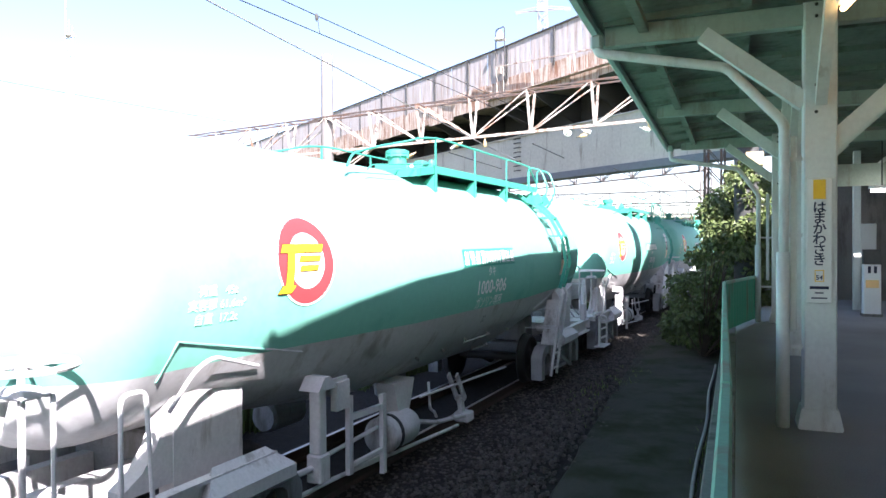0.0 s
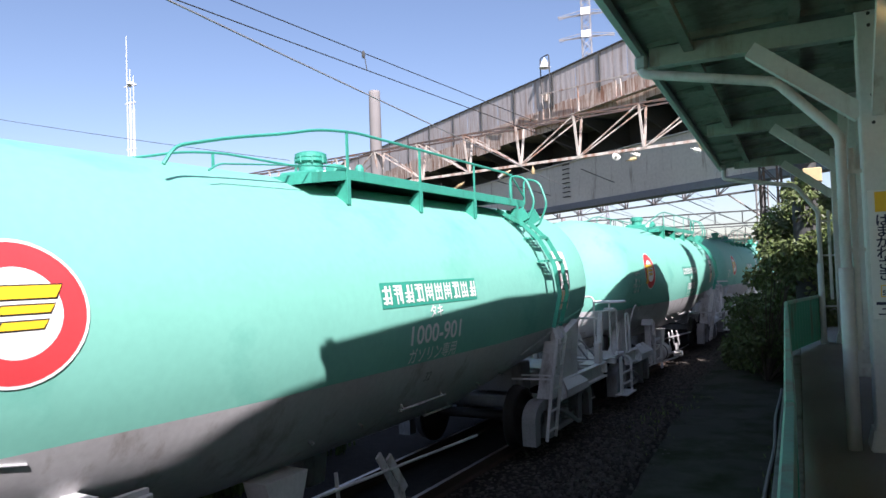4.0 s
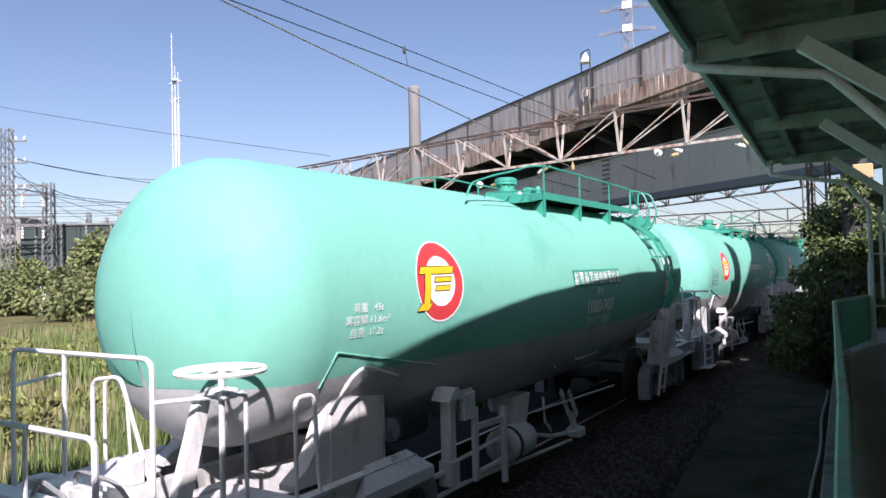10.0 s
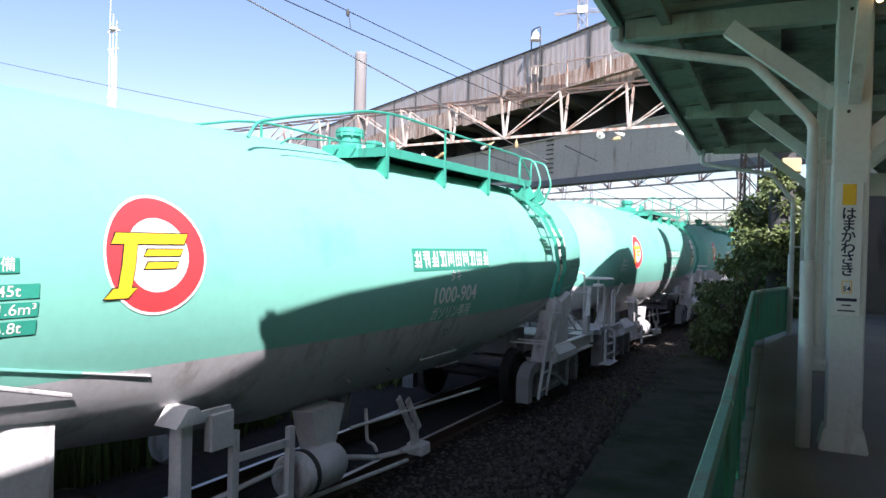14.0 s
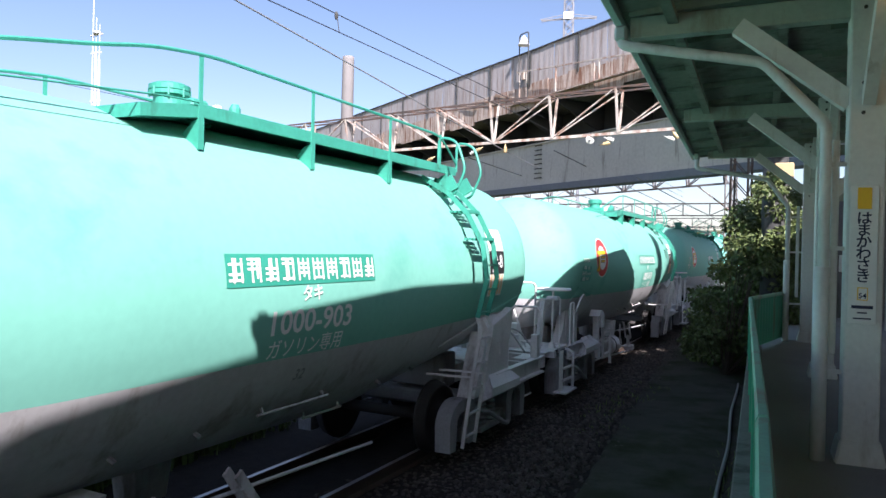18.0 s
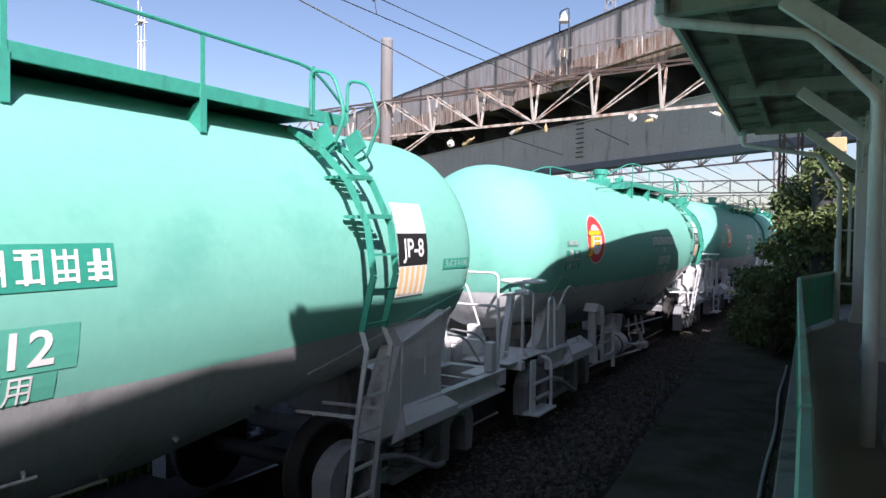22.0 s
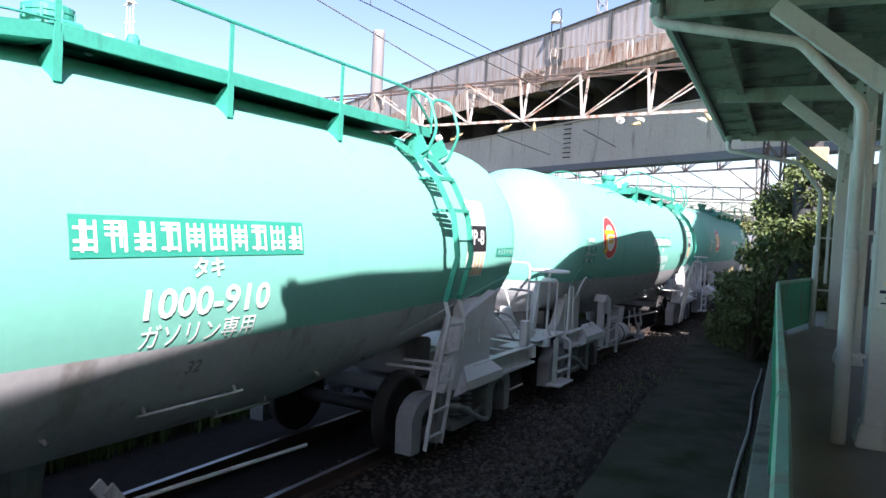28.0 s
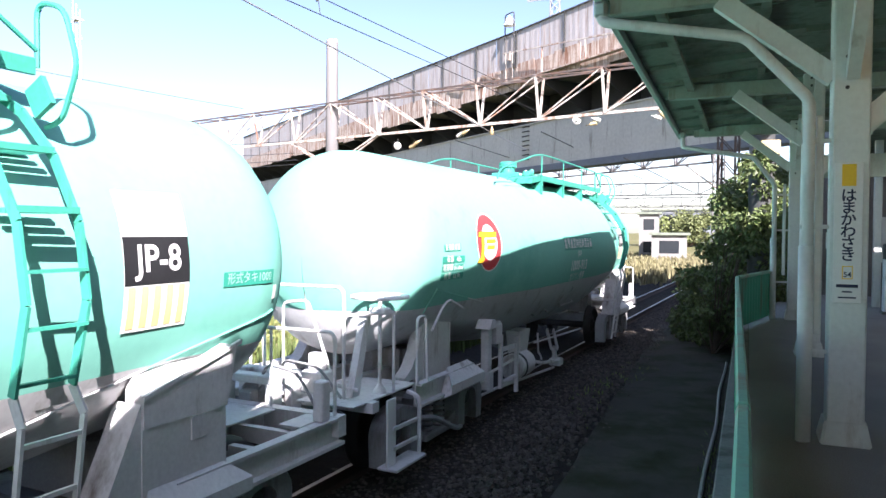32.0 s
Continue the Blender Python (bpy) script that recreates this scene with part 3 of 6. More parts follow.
    lathe(hb, [(0.020, 0.90), (0.022, 1.86), (0.05, 1.86), (0.05, 1.89), (0.02, 1.90)], 10, "z", (hx, hy, 0))
    lathe(hb, [(0.075, 0.88), (0.06, 0.93), (0.022, 0.98)], 12, "z", (hx, hy, 0))
    box(hb, hx - 0.10, hx + 0.10, hy - 0.07, hy + 0.07, 1.70, 1.77, 0.015)
    column = part("hand_brake_column", hb, M_FRAME, w)
    bm = B()
    prism(bm, [(hy - 0.34, 0.88), (hy - 0.20, 0.88), (hy + 0.02, 1.72), (hy - 0.07, 1.72)], "x", hx - 0.20, hx - 0.12)
    part("brake_stay", bm, M_FRAME, w)
    hw = B()
    n, R, r = 28, 0.29, 0.020
    rings = [[hw.verts.new((hx + (R + r * math.cos(q)) * math.cos(a), hy + (R + r * math.cos(q)) * math.sin(a), 1.885 + r * math.sin(q))) for q in (2 * math.pi * j / 6 for j in range(6))] for a in (2 * math.pi * i / n for i in range(n))]
    for i in range(n):
        for j in range(6):
            hw.faces.new((rings[i][j], rings[(i + 1) % n][j], rings[(i + 1) % n][(j + 1) % 6], rings[i][(j + 1) % 6]))
    for k in range(5):
        a = 2 * math.pi * k / 5
        tube(hw, [(hx, hy, 1.895), (hx + R * math.cos(a), hy + R * math.sin(a), 1.885)], 0.014, 5)
    part("hand_brake_wheel", hw, M_WHITEP, w, "white-painted hand brake wheel")
    # step below the frame beside the hand brake and at the other end
    for s in (-1, 1):
        bm = B()
        box(bm, min(s * 1.13, s * 1.36), max(s * 1.13, s * 1.36), -6.22, -5.58, 0.16, 0.19, 0.006)
        tube(bm, arc_path([(s * 1.14, -5.62, 0.84), (s * 1.28, -5.60, 0.80), (s * 1.28, -5.60, 0.18)], 0.09), 0.024, 7)
        for z in (0.36, 0.56):
            bar(bm, (s * 1.25, -6.1, z), (s * 1.27, -5.61, z), 0.03, 0.035)
        part("foot_step", bm, M_FRAME, w, "grey corner foot step")
        bm = B()
        box(bm, min(s * 1.22, s * 1.24), max(s * 1.22, s * 1.24), -6.20, -6.03, 0.19, 0.87, 0.004)
        part("step_plate", bm, M_WHITEP, w)
    # bogies
    for e in (-1, 1):
        cy = 4.74 if e > 0 else -4.78
        for s in (-1, 1):
            bm = bogie_side(s)
            bmesh.ops.translate(bm, verts=bm.verts[:], vec=(0, cy, 0))
            side = part("bogie_side_frame", bm, M_BOGIE, w, "grimy grey cast bogie side frame")
            for k in (-1, 1):
                for name, maker, y in (("axle_box", axle_box, k * 0.90), ("coil_spring", coil_spring, k * 0.15)):
                    bm = maker(s)
                    bmesh.ops.translate(bm, verts=bm.verts[:], vec=(0, cy + y, 0))
                    part(name, bm, M_DARK if name == "axle_box" else M_BOGIE, side)
            bm = B()
            tube(bm, arc_path([(s * 1.16, cy - 0.62, 0.50), (s * 1.20, cy - 0.3, 0.44), (s * 1.20, cy + 0.3, 0.16), (s * 1.14, cy + 0.55, 0.12)], 0.12), 0.032, 7)
            part("brake_rod", bm, M_BOGIE, w)
        bm = B()
        box(bm, -0.92, 0.92, cy - 0.2, cy + 0.2, 0.38, 0.58, 0.03)
        part("bogie_bolster", bm, M_BOGIE, w)
        for k in (-1, 1):
            bm = wheelset()
            ws = part("wheelset", bm, M_STEELW, w, "dark steel wheelset", True)
            ws.location = (0, cy + k * 0.90, 0.43)
    # brake gear and valves under the middle
    bm = B()
    lathe(bm, [(0.09, -0.40), (0.19, -0.37), (0.205, -0.34), (0.205, 0.22), (0.17, 0.30), (0.06, 0.36)], 20, "y", (0.92, -1.48, 0.43))
    cylinder = part("brake_cylinder", bm, M_FRAME, w, "pale grey brake cylinder", True)
    bm = B()
    lathe(bm, [(0.206, -0.03), (0.216, -0.02), (0.216, 0.02), (0.206, 0.03)], 20, "y", (0.92, -1.66, 0.43))
    part("cylinder_band", bm, M_DARK, cylinder)
    bm = B()
    tube(bm, [(0.92, -1.10, 0.43), (1.0, -0.55, 0.30), (1.02, 0.30, 0.20)], 0.028, 7)
    part("piston_rod", bm, M_FRAME, cylinder)
    bm = B()
    ring = lambda z, ry, rx: [bm.verts.new((0.84 + rx * i, -1.33 + ry * j, z)) for i, j in ((-1, -1), (1, -1), (1, 1), (-1, 1))]
    hoops = [ring(0.96, 0.25, 0.12), ring(0.72, 0.17, 0.12), ring(0.50, 0.09, 0.11), ring(0.40, 0.10, 0.11)]
    for p, q in zip(hoops, hoops[1:]):
        for i in range(4):
            bm.faces.new((p[i], p[(i + 1) % 4], q[(i + 1) % 4], q[i]))
    bm.faces.new(hoops[0][::-1])
    bm.faces.new(hoops[-1])
    bmesh.ops.recalc_face_normals(bm, faces=bm.faces[:])
    part("cylinder_hanger", bm, M_FRAME, w, "tapered grey hanger plate under the tank")
    bm = B()
    box(bm, 0.98, 1.10, -3.22, -3.10, 0.62, 1.24, 0.012)
    prism(bm, [(-3.30, 1.22), (-3.20, 1.34), (-3.11, 1.34), (-3.01, 1.22)], "x", 0.93, 1.15)
    box(bm, 0.96, 1.12, -3.24, -3.07, 0.36, 0.62, 0.015)
    post = part("valve_post", bm, M_FRAME, w, "pale grey valve post with a hipped cap")
    bm = B()
    bar(bm, (1.06, -3.1, 1.25), (1.06, -2.72, 1.25), 0.04, 0.05)
    box(bm, 1.02, 1.10, -2.93, -2.70, 0.96, 1.24, 0.008)
    part("name_plate", bm, M_FRAME, post)
    bm = B()
    for y, z0, z1 in ((-2.66, 0.28, 1.06), (-2.00, 0.10, 0.95)):
        bar(bm, (1.06, y, z1), (1.06, y, z0), 0.05, 0.07)
    bar(bm, (1.06, -2.66, 0.84), (1.06, -2.0, 0.82), 0.04, 0.06)
    bar(bm, (1.06, -2.66, 0.36), (1.06, -2.0, 0.36), 0.04, 0.04)
    part("valve_frame", bm, M_FRAME, w)
    for y0, y1, z0, z1, r in ((-2.95, -2.05, 0.56, 0.60, 0.022), (-3.6, -2.0, 0.31, 0.27, 0.020), (-2.9, 0.05, 0.30, 0.12, 0.022), (-1.05, 1.9, 0.72, 0.60, 0.016), (-3.9, -3.2, 0.52, 0.50, 0.03)):
        bm = B()
        tube(bm, [(1.02, y0, z0), (1.02, (y0 + y1) / 2, (z0 + z1) / 2), (1.02, y1, z1)], r, 7)
        part("brake_pipe", bm, M_FRAME, w)
    bm = B()
    tube(bm, arc_path([(0.98, -0.74, 0.84), (0.98, -0.70, 0.50), (0.98, -0.58, 0.44), (0.98, -0.52, 0.36)], 0.05), 0.018, 6)
    part("drain_pipe_end", bm, M_FRAME, w)
    bm = B()
    for x in (0.90, 1.02):
        bar(bm, (x, 0.02, 0.80), (x, 0.30, 0.42), 0.025, 0.08)
    bar(bm, (0.96, 0.26, 0.46), (0.96, 0.34, 0.18), 0.06, 0.10)
    box(bm, 0.86, 1.08, 0.28, 0.48, 0.10, 0.24, 0.02)
    part("slack_adjuster", bm, M_FRAME, w, "grey brake lever hanger")
    bm = B()
    lathe(bm, [(0.16, -0.32), (0.19, -0.28), (0.19, 0.28), (0.16, 0.32)], 16, "y", (-0.62, -1.6, 0.50))
    part("air_reservoir", bm, M_BOGIE, w)
    bm = B()
    tube(bm, [on_tank(1.05, 1.02, 0.05), on_tank(1.66, 1.02, 0.05)], 0.012, 6)
    for v in (1.09, 1.62):
        bar(bm, on_tank(v, 1.03, 0.0), on_tank(v, 1.02, 0.05), 0.015, 0.015)
    part("grab_bar", bm, M_FRAME, w, "pale grey grab bar low on the tank")
    bm = B()
    lathe(bm, [(0.05, 0.40), (0.20, 0.46), (0.24, 0.80), (0.15, 0.86)], 14, "z", (0, 0, 0))
    part("outlet_valve", bm, M_BOGIE, w)
    bm = B()
    for v in (0.22, 1.0):
        bar(bm, on_tank(v, 1.27, 0.0), on_tank(v, 1.25, 0.055), 0.018, 0.018)
    tube(bm, [on_tank(0.16, 1.25, 0.05), on_tank(1.06, 1.26, 0.05)], 0.011, 6)
    part("grab_bar", bm, M_FRAME, w, "pale grey grab bar under the lettering")
    # walkway, hatch and hand rail on top
    bm = B()
    box(bm, -0.86, 0.86, -0.3, 3.95, 3.538, 3.552)
    part("walkway", bm, M_GREEN2, w, "green walkway along the tank top")
    for s in (-1, 1):
        bm = B()
        x0, x1 = sorted((s * 0.86, s * 0.885))
        box(bm, x0, x1, -0.3, 3.95, 3.455, 3.555, 0.004)
        part("walkway_edge", bm, M_GREEN2, w)
    for v in (-0.31, 1.01, 2.34, 3.68):
        r, zc = tank_section(v)
        for s in (-1, 1):
            bm = B()
            box(bm, min(s * 0.885, s * 0.897), max(s * 0.885, s * 0.897), v - 0.027, v + 0.027, 3.22, 3.50)
            part("walkway_bracket", bm, M_GREEN2, w)
            bm = B()
            zs = [zc + math.sqrt(max(r * r - q * q, 0)) - 0.01 for q in (0.70, 0.884)]
            prism(bm, [(s * 0.70, zs[0]), (s * 0.884, zs[1]), (s * 0.884, 3.455), (s * 0.80, 3.42)], "y", v - 0.006, v + 0.006)
            part("bracket_gusset", bm, M_GREEN2, w)
    hm = B()
    lathe(hm, [(0.13, 3.50), (0.13, 3.75), (0.165, 3.755), (0.165, 3.785), (0.155, 3.79), (0.165, 3.795), (0.165, 3.835), (0.12, 3.855), (0.04, 3.86)], 22, "z", (0.08, 0.13, 0))
    hatch = part("hatch", hm, M_GREEN2, w, "green bolted filling hatch")
    for k in range(8):
        a = 2 * math.pi * k / 8
        bm = B()
        tube(bm, [(0.08 + 0.160 * math.cos(a), 0.13 + 0.160 * math.sin(a), 3.735), (0.08 + 0.160 * math.cos(a), 0.13 + 0.160 * math.sin(a), 3.81)], 0.010, 6)
        part("hatch_bolt", bm, M_GREEN2, hatch)
    bm = B()
    vs = [bm.verts.new(p) for p in ((-0.8, -0.82, 3.38), (0.87, -0.82, 3.38), (0.87, -0.26, 3.46), (-0.8, -0.26, 3.46), (-0.8, -0.82, 3.47), (0.87, -0.82, 3.47), (0.87, -0.26, 3.553), (-0.8, -0.26, 3.553))]
    for f in ((3, 2, 1, 0), (4, 5, 6, 7), (0, 1, 5, 4), (1, 2, 6, 5), (2, 3, 7, 6), (3, 0, 4, 7)):
        bm.faces.new([vs[i] for i in f])
    part("valve_deck", bm, M_GREEN2, w)
    bm = B()
    box(bm, -0.16, 0.36, -0.10, 0.34, 3.50, 3.64, 0.02)
    chest = part("valve_chest", bm, M_GREEN2, w)
    for y in (0.02, 0.24):
        bm = B()
        lathe(bm, [(0.055, 0.0), (0.055, 0.02), (0.04, 0.028)], 12, "x", (0.352, y, 3.575))
        part("gauge", bm, M_WHITEP, chest, "small white gauge")
    bm = B()
    lathe(bm, [(0.02, 3.60), (0.04, 3.62), (0.05, 3.66), (0.04, 3.70), (0.02, 3.71)], 12, "z", (0.34, 0.40, 0))
    part("vent_cap", bm, M_WHITEP, w, "small white vent cap")
    bm = B()
    box(bm, 0.46, 0.60, -0.12, 0.06, 3.54, 3.66, 0.02)
    part("valve_body", bm, M_GREEN2, w)
    bm = B()
    lathe(bm, [(0.05, 3.54), (0.05, 3.70), (0.03, 3.74)], 10, "z", (0.40, 0.55, 0))
    part("valve_stem", bm, M_GREEN2, w)
    for v in (0.95, 1.25):
        bm = B()
        lathe(bm, [(0.035, 3.55), (0.035, 3.60), (0.012, 3.61), (0.012, 3.66)], 8, "z", (0.3, v, 0))
        part("vent_pipe", bm, M_DARK, w)
    for s in (-1, 1):
        bm = B()
        x = s * 0.885
        tube(bm, arc_path([(x, -2.40, 3.36), (x, -2.30, 3.50), (x, -1.75, 3.64), (x, -1.15, 3.76), (x, -0.75, 3.86), (x, -0.2, 3.92), (x, 3.5, 3.895), (x, 3.95, 3.6)], 0.2, 4), 0.014, 6)
        part("top_handrail", bm, M_GREEN2, w, "thin green top handrail")
        bm = B()
        tube(bm, arc_path([(x, -2.0, 3.36), (x, -1.9, 3.42), (x, -1.2, 3.49), (x, -0.6, 3.55), (x, -0.31, 3.56)], 0.25, 5), 0.008, 6)
        part("lower_rail", bm, M_GREEN2, w)
        for v in (-0.31, 1.01, 2.34, 3.5):
            bm = B()
            bar(bm, (x, v, 3.5), (x, v, 3.905), 0.012, 0.034)
            part("rail_post", bm, M_GREEN2, w)
    # lugs and a small figure on the lower flank
    for v in (-1.1, -0.4, 2.0, 2.85):
        bm = B()
        tube(bm, [on_tank(v, 1.20, 0.0), on_tank(v + 0.02, 1.20, 0.05)], 0.018, 8)
        part("lug", bm, M_BOGIE, w)
    part("small_figure", painted("32", 0.13, 0.47, 1.51, 0.006), M_BOGIE, tank, "faded grey figures")
    # ladder with hoops on the platform side, and its twin
    for s in (1, -1):
        lad = new("ladder")
        lad.parent = w
        lad["label"] = "green and grey steel side ladder"
        for v in (3.42, 3.76):
            bm = B()
            pts = []
            for z in (3.40, 3.20, 2.95, 2.6, 2.2, 1.75):
                q = on_tank(v, z, 0.27, s)
                pts.append((q.x, v, z))
            for a, b in zip(pts, pts[1:]):
                bar(bm, a, b, 0.018, 0.055)
            part("stile", bm, M_GREEN2, lad)
            bm = B()
            pts = [pts[-1], (s * 1.50, v + 0.02, 1.60), (s * 1.40, v + 0.03, 1.0), (s * 1.29, v + 0.04, 0.20)]
            for a, b in zip(pts, pts[1:]):
                bar(bm, a, b, 0.018, 0.042)
            part("lower_stile", bm, M_FRAME, lad)
        for z in (3.28, 2.98, 2.66, 2.36, 2.08, 1.80):
            bm = B()
            q = on_tank(3.59, z, 0.27, s)
            if z > 2.5:
                for k in range(1, 5):
                    xk = q.x + s * (0.03 - 0.058 * k)
                    sl = B()
                    box(sl, xk - 0.013, xk + 0.013, 3.43, 3.75, z - 0.014, z + 0.010)
                    part("tread_slat", sl, M_GREEN2, lad)
                box(bm, min(q.x - s * 0.015, q.x + s * 0.03), max(q.x - s * 0.015, q.x + s * 0.03), 3.42, 3.76, z - 0.014, z + 0.02)
            else:
                bar(bm, (q.x, 3.42, z), (q.x, 3.76, z), 0.03, 0.018)
            part("rung", bm, M_GREEN2, lad)
        for z in (1.5, 1.2, 0.9, 0.6, 0.33):
            bm = B()
            x = 1.40 + (z - 1.0) * (0.167 if z > 1 else 0.1375)
            bar(bm, (s * x, 3.45, z), (s * x, 3.79, z), 0.024, 0.024)
            part("rung", bm, M_FRAME, lad)
        for v in (3.47, 3.96):
            bm = B()
            q = on_tank(v, 3.18, 0.20, s)
            tube(bm, arc_path([(s * 0.88, v, 3.5), (s * 0.88, v, 3.88), (s * 1.12, v, 3.82), (q.x + s * 0.22, v, 3.48), (q.x + s * 0.08, v, 3.18), (q.x - s * 0.06, v, 3.15)], 0.10, 4), 0.016, 7)
            part("ladder_hoop", bm, M_GREEN2, lad)
        for v in (3.44, 3.86):
            bm = B()
            bar(bm, (s * 0.98, v, 3.26), (s * 1.12, v, 3.34), 0.03, 0.18)
            part("ladder_head", bm, M_GREEN2, lad)
        for v in (3.45, 3.79):
            bm = B()
            bar(bm, (s * 0.85, v - 0.1, 1.05), (s * 1.42, v, 1.05), 0.024, 0.024)
            part("ladder_stay", bm, M_FRAME, lad)
    # markings on the platform side
    ring = disc(-3.62, 2.42, 0.235, 0.365, 0.007)
    part("round_emblem_ring", ring, M_REDP, tank, "red painted ring")
    part("round_emblem_rim", disc(-3.62, 2.42, 0.365, 0.382, 0.007), M_WHITEP, tank, "thin white painted rim")
    part("round_emblem_disc", disc(-3.62, 2.42, 0, 0.235, 0.007), M_WHITEP, tank, "white painted disc")
    for lift, grow, mat, name in ((0.010, 0.008, M_BLACKP, "emblem_outline"), (0.013, 0.0, M_YELP, "yellow_emblem")):
        bm = B()
        for (v0, v1, z0, z1, sk) in ((-3.95, -3.42, 2.49, 2.555, 0.04), (-3.73, -3.46, 2.415, 2.455, 0.03), (-3.73, -3.50, 2.335, 2.375, 0.03), (-3.91, -3.82, 2.22, 2.49, 0.05), (-4.0, -3.84, 2.16, 2.22, 0.06)):
            g = patch(v0 - grow, v1 + grow, z0 - grow, z1 + grow, lift, 3, 2, skew=sk)
            me = bpy.data.meshes.new("emblem")
            g.to_mesh(me)
            g.free()
            bm.from_mesh(me)
            bpy.data.meshes.remove(me)
        part(name, bm, mat, tank, "yellow painted bars across the disc" if mat is M_YELP else "")
    # fuel plate
    part("fuel_plate", patch(4.23, 4.77, 1.94, 2.80, 0.007), M_WHITEP, tank, "white fuel placard")
    part("plate_band", patch(4.23, 4.77, 2.225, 2.52, 0.010), M_BLACKP, tank, "black band of the placard")
    part("plate_lettering", painted("JP-8", 0.235, 4.51, 2.378, 0.013), M_WHITEP, tank, "white letters JP-8")
    for k in range(5):
        v = 4.26 + k * 0.103
        part("plate_stripe", patch(v, v + 0.058, 1.96, 2.215, 0.010, 2, 4), M_ORANGE, tank)
    # company panel: lettering as plain shapes
    part("name_panel", patch(-0.52, 1.33, 2.245, 2.475, 0.006, 12, 3), M_PANELG, tank)
    for k in range(10):
        v = -0.43 + k * 0.185
        rng = random.Random(k + 3)
        strokes = [(-0.07, 0.07, z, z + 0.018) for z in rng.sample((0.068, 0.035, 0.0, -0.035, -0.075), 3)] + [(x, x + 0.02, z, 0.085) for x, z in ((rng.choice((-0.068, -0.03)), -0.085), (rng.choice((-0.01, 0.02)), -0.06), (0.05, -0.085))]
        for (a, b, c, d) in strokes:
            part("name_stroke", patch(v + a, v + b, 2.36 + c, 2.36 + d, 0.010, 1, 1), M_WHITEP, tank)
    part("repaint_patch", patch(0.22, 0.66, 2.085, 2.245, 0.004, 4, 2), M_REPAINT, tank, "darker green repainted patch")
    part("repaint_patch", patch(-0.22, 1.12, 1.84, 2.075, 0.004, 8, 3), M_REPAINT, tank, "darker green repainted patch")
    part("repaint_patch", patch(-0.16, 1.02, 1.69, 1.835, 0.004, 8, 2), M_REPAINT, tank, "darker green repainted patch")
    part("type_lettering", painted("タキ", 0.135, 0.42, 2.165), M_WHITEP, tank)
    part("number_lettering", painted("1000-" + serial, 0.25, 0.45, 1.955, sx=1.14), M_WHITEP, tank, "white painted wagon number")
    part("cargo_lettering", painted("ガソリン専用", 0.16, 0.43, 1.755), M_WHITEP, tank, "white painted cargo words")
    # weights and notes on the front end
    for k, (z, txt) in enumerate(((2.23, "荷重   45t"), (2.13, "実容積 61.6m³"))):
        part("weight_panel", patch(-4.94, -4.34, z - 0.040, z + 0.040, 0.006, 4, 1), M_PANELG, tank)
        part("weight_lettering", painted(txt, 0.085, -4.64, z, 0.009, sx=1.12), M_WHITEP, tank)
    part("weight_panel", patch(-4.94, -4.34, 1.99, 2.07, 0.006, 4, 1), M_PANELG, tank)
    part("tare_lettering", tare_words(tare), M_WHITEP, tank)
    part("weight_panel", patch(-4.90, -4.45, 2.33, 2.41, 0.006, 4, 1), M_PANELG, tank)
    part("note_lettering", painted("安善駅常備", 0.082, -4.675, 2.37, 0.009), M_WHITEP, tank)
    part("class_panel", patch(5.10, 5.66, 2.16, 2.265, 0.006, 6, 1), M_PANELG, tank)
    part("class_lettering", painted("形式タキ1000", 0.088, 5.38, 2.212, sx=0.92), M_FADED, tank, "faded small class lettering")
    part("inspection_card", patch(5.67, 5.73, 2.03, 2.14, 0.006, 1, 2), M_WHITEP, tank)
    return w


SERIALS = ["902", "906", "901", "905", "907", "904", "903", "912", "908", "910", "914", "913"]
TARES = ["17.3t", "17.2t", "17.3t", "17.3t", "17.2t", "16.8t", "17.3t", "16.8t", "17.1t", "17.2t", "17.0t", "16.9t"]
BARE = (1, 2, 4, 6)
FIRST = -3
wagons = []
_model = build_wagon(SERIALS[0], TARES[0])
for _k, _serial in enumerate(SERIALS):
    _w = copy_thing(_model, Matrix()) if _k else _model
    if _k:
        for _o in _w.children_recursive:
            _own = painted("1000-" + _serial, 0.25, 0.45, 1.955, sx=1.14) if _o.name.startswith("number_lettering") else tare_words(TARES[_k]) if _o.name.startswith("tare_lettering") else None
            if _own:
                _o.data = _o.data.copy()
                _own.to_mesh(_o.data)
                _own.free()
    wagons.append(_w)
for _k, _slip in ((3, -0.05), (7, -0.06), (8, -0.10), (4, 0.03), (5, 0.04)):
    for _o in wagons[_k].children_recursive:
        if _o.name.startswith(("round_emblem", "emblem_outline", "yellow_emblem")):
            _o.location.y = _slip
for _k in (0, 1, 2, 4, 5, 6, 8, 9, 10, 11):
    for _o in [o for o in wagons[_k].children_recursive if o.name.startswith("repaint_patch")]:
        bpy.data.objects.remove(_o)
for _k in BARE:
    for _o in [o for o in wagons[_k].children_recursive if o.name.startswith(("weight_panel", "class_panel", "class_lettering", "note_lettering"))]:
        bpy.data.objects.remove(_o)


def travelled(t):
    """Metres that the train has gone at t seconds."""
    u = (t - 16) / 16
    return 44.709 + 64.186 * u + 3.692 * u ** 2 + 1.308 * u ** 3 - 2.375 * u ** 4 + 0.197 * u ** 5 + 0.576 * u ** 6


def wagon_place(k, t):
    return 16.4 + PITCH * (FIRST + k) - travelled(t)


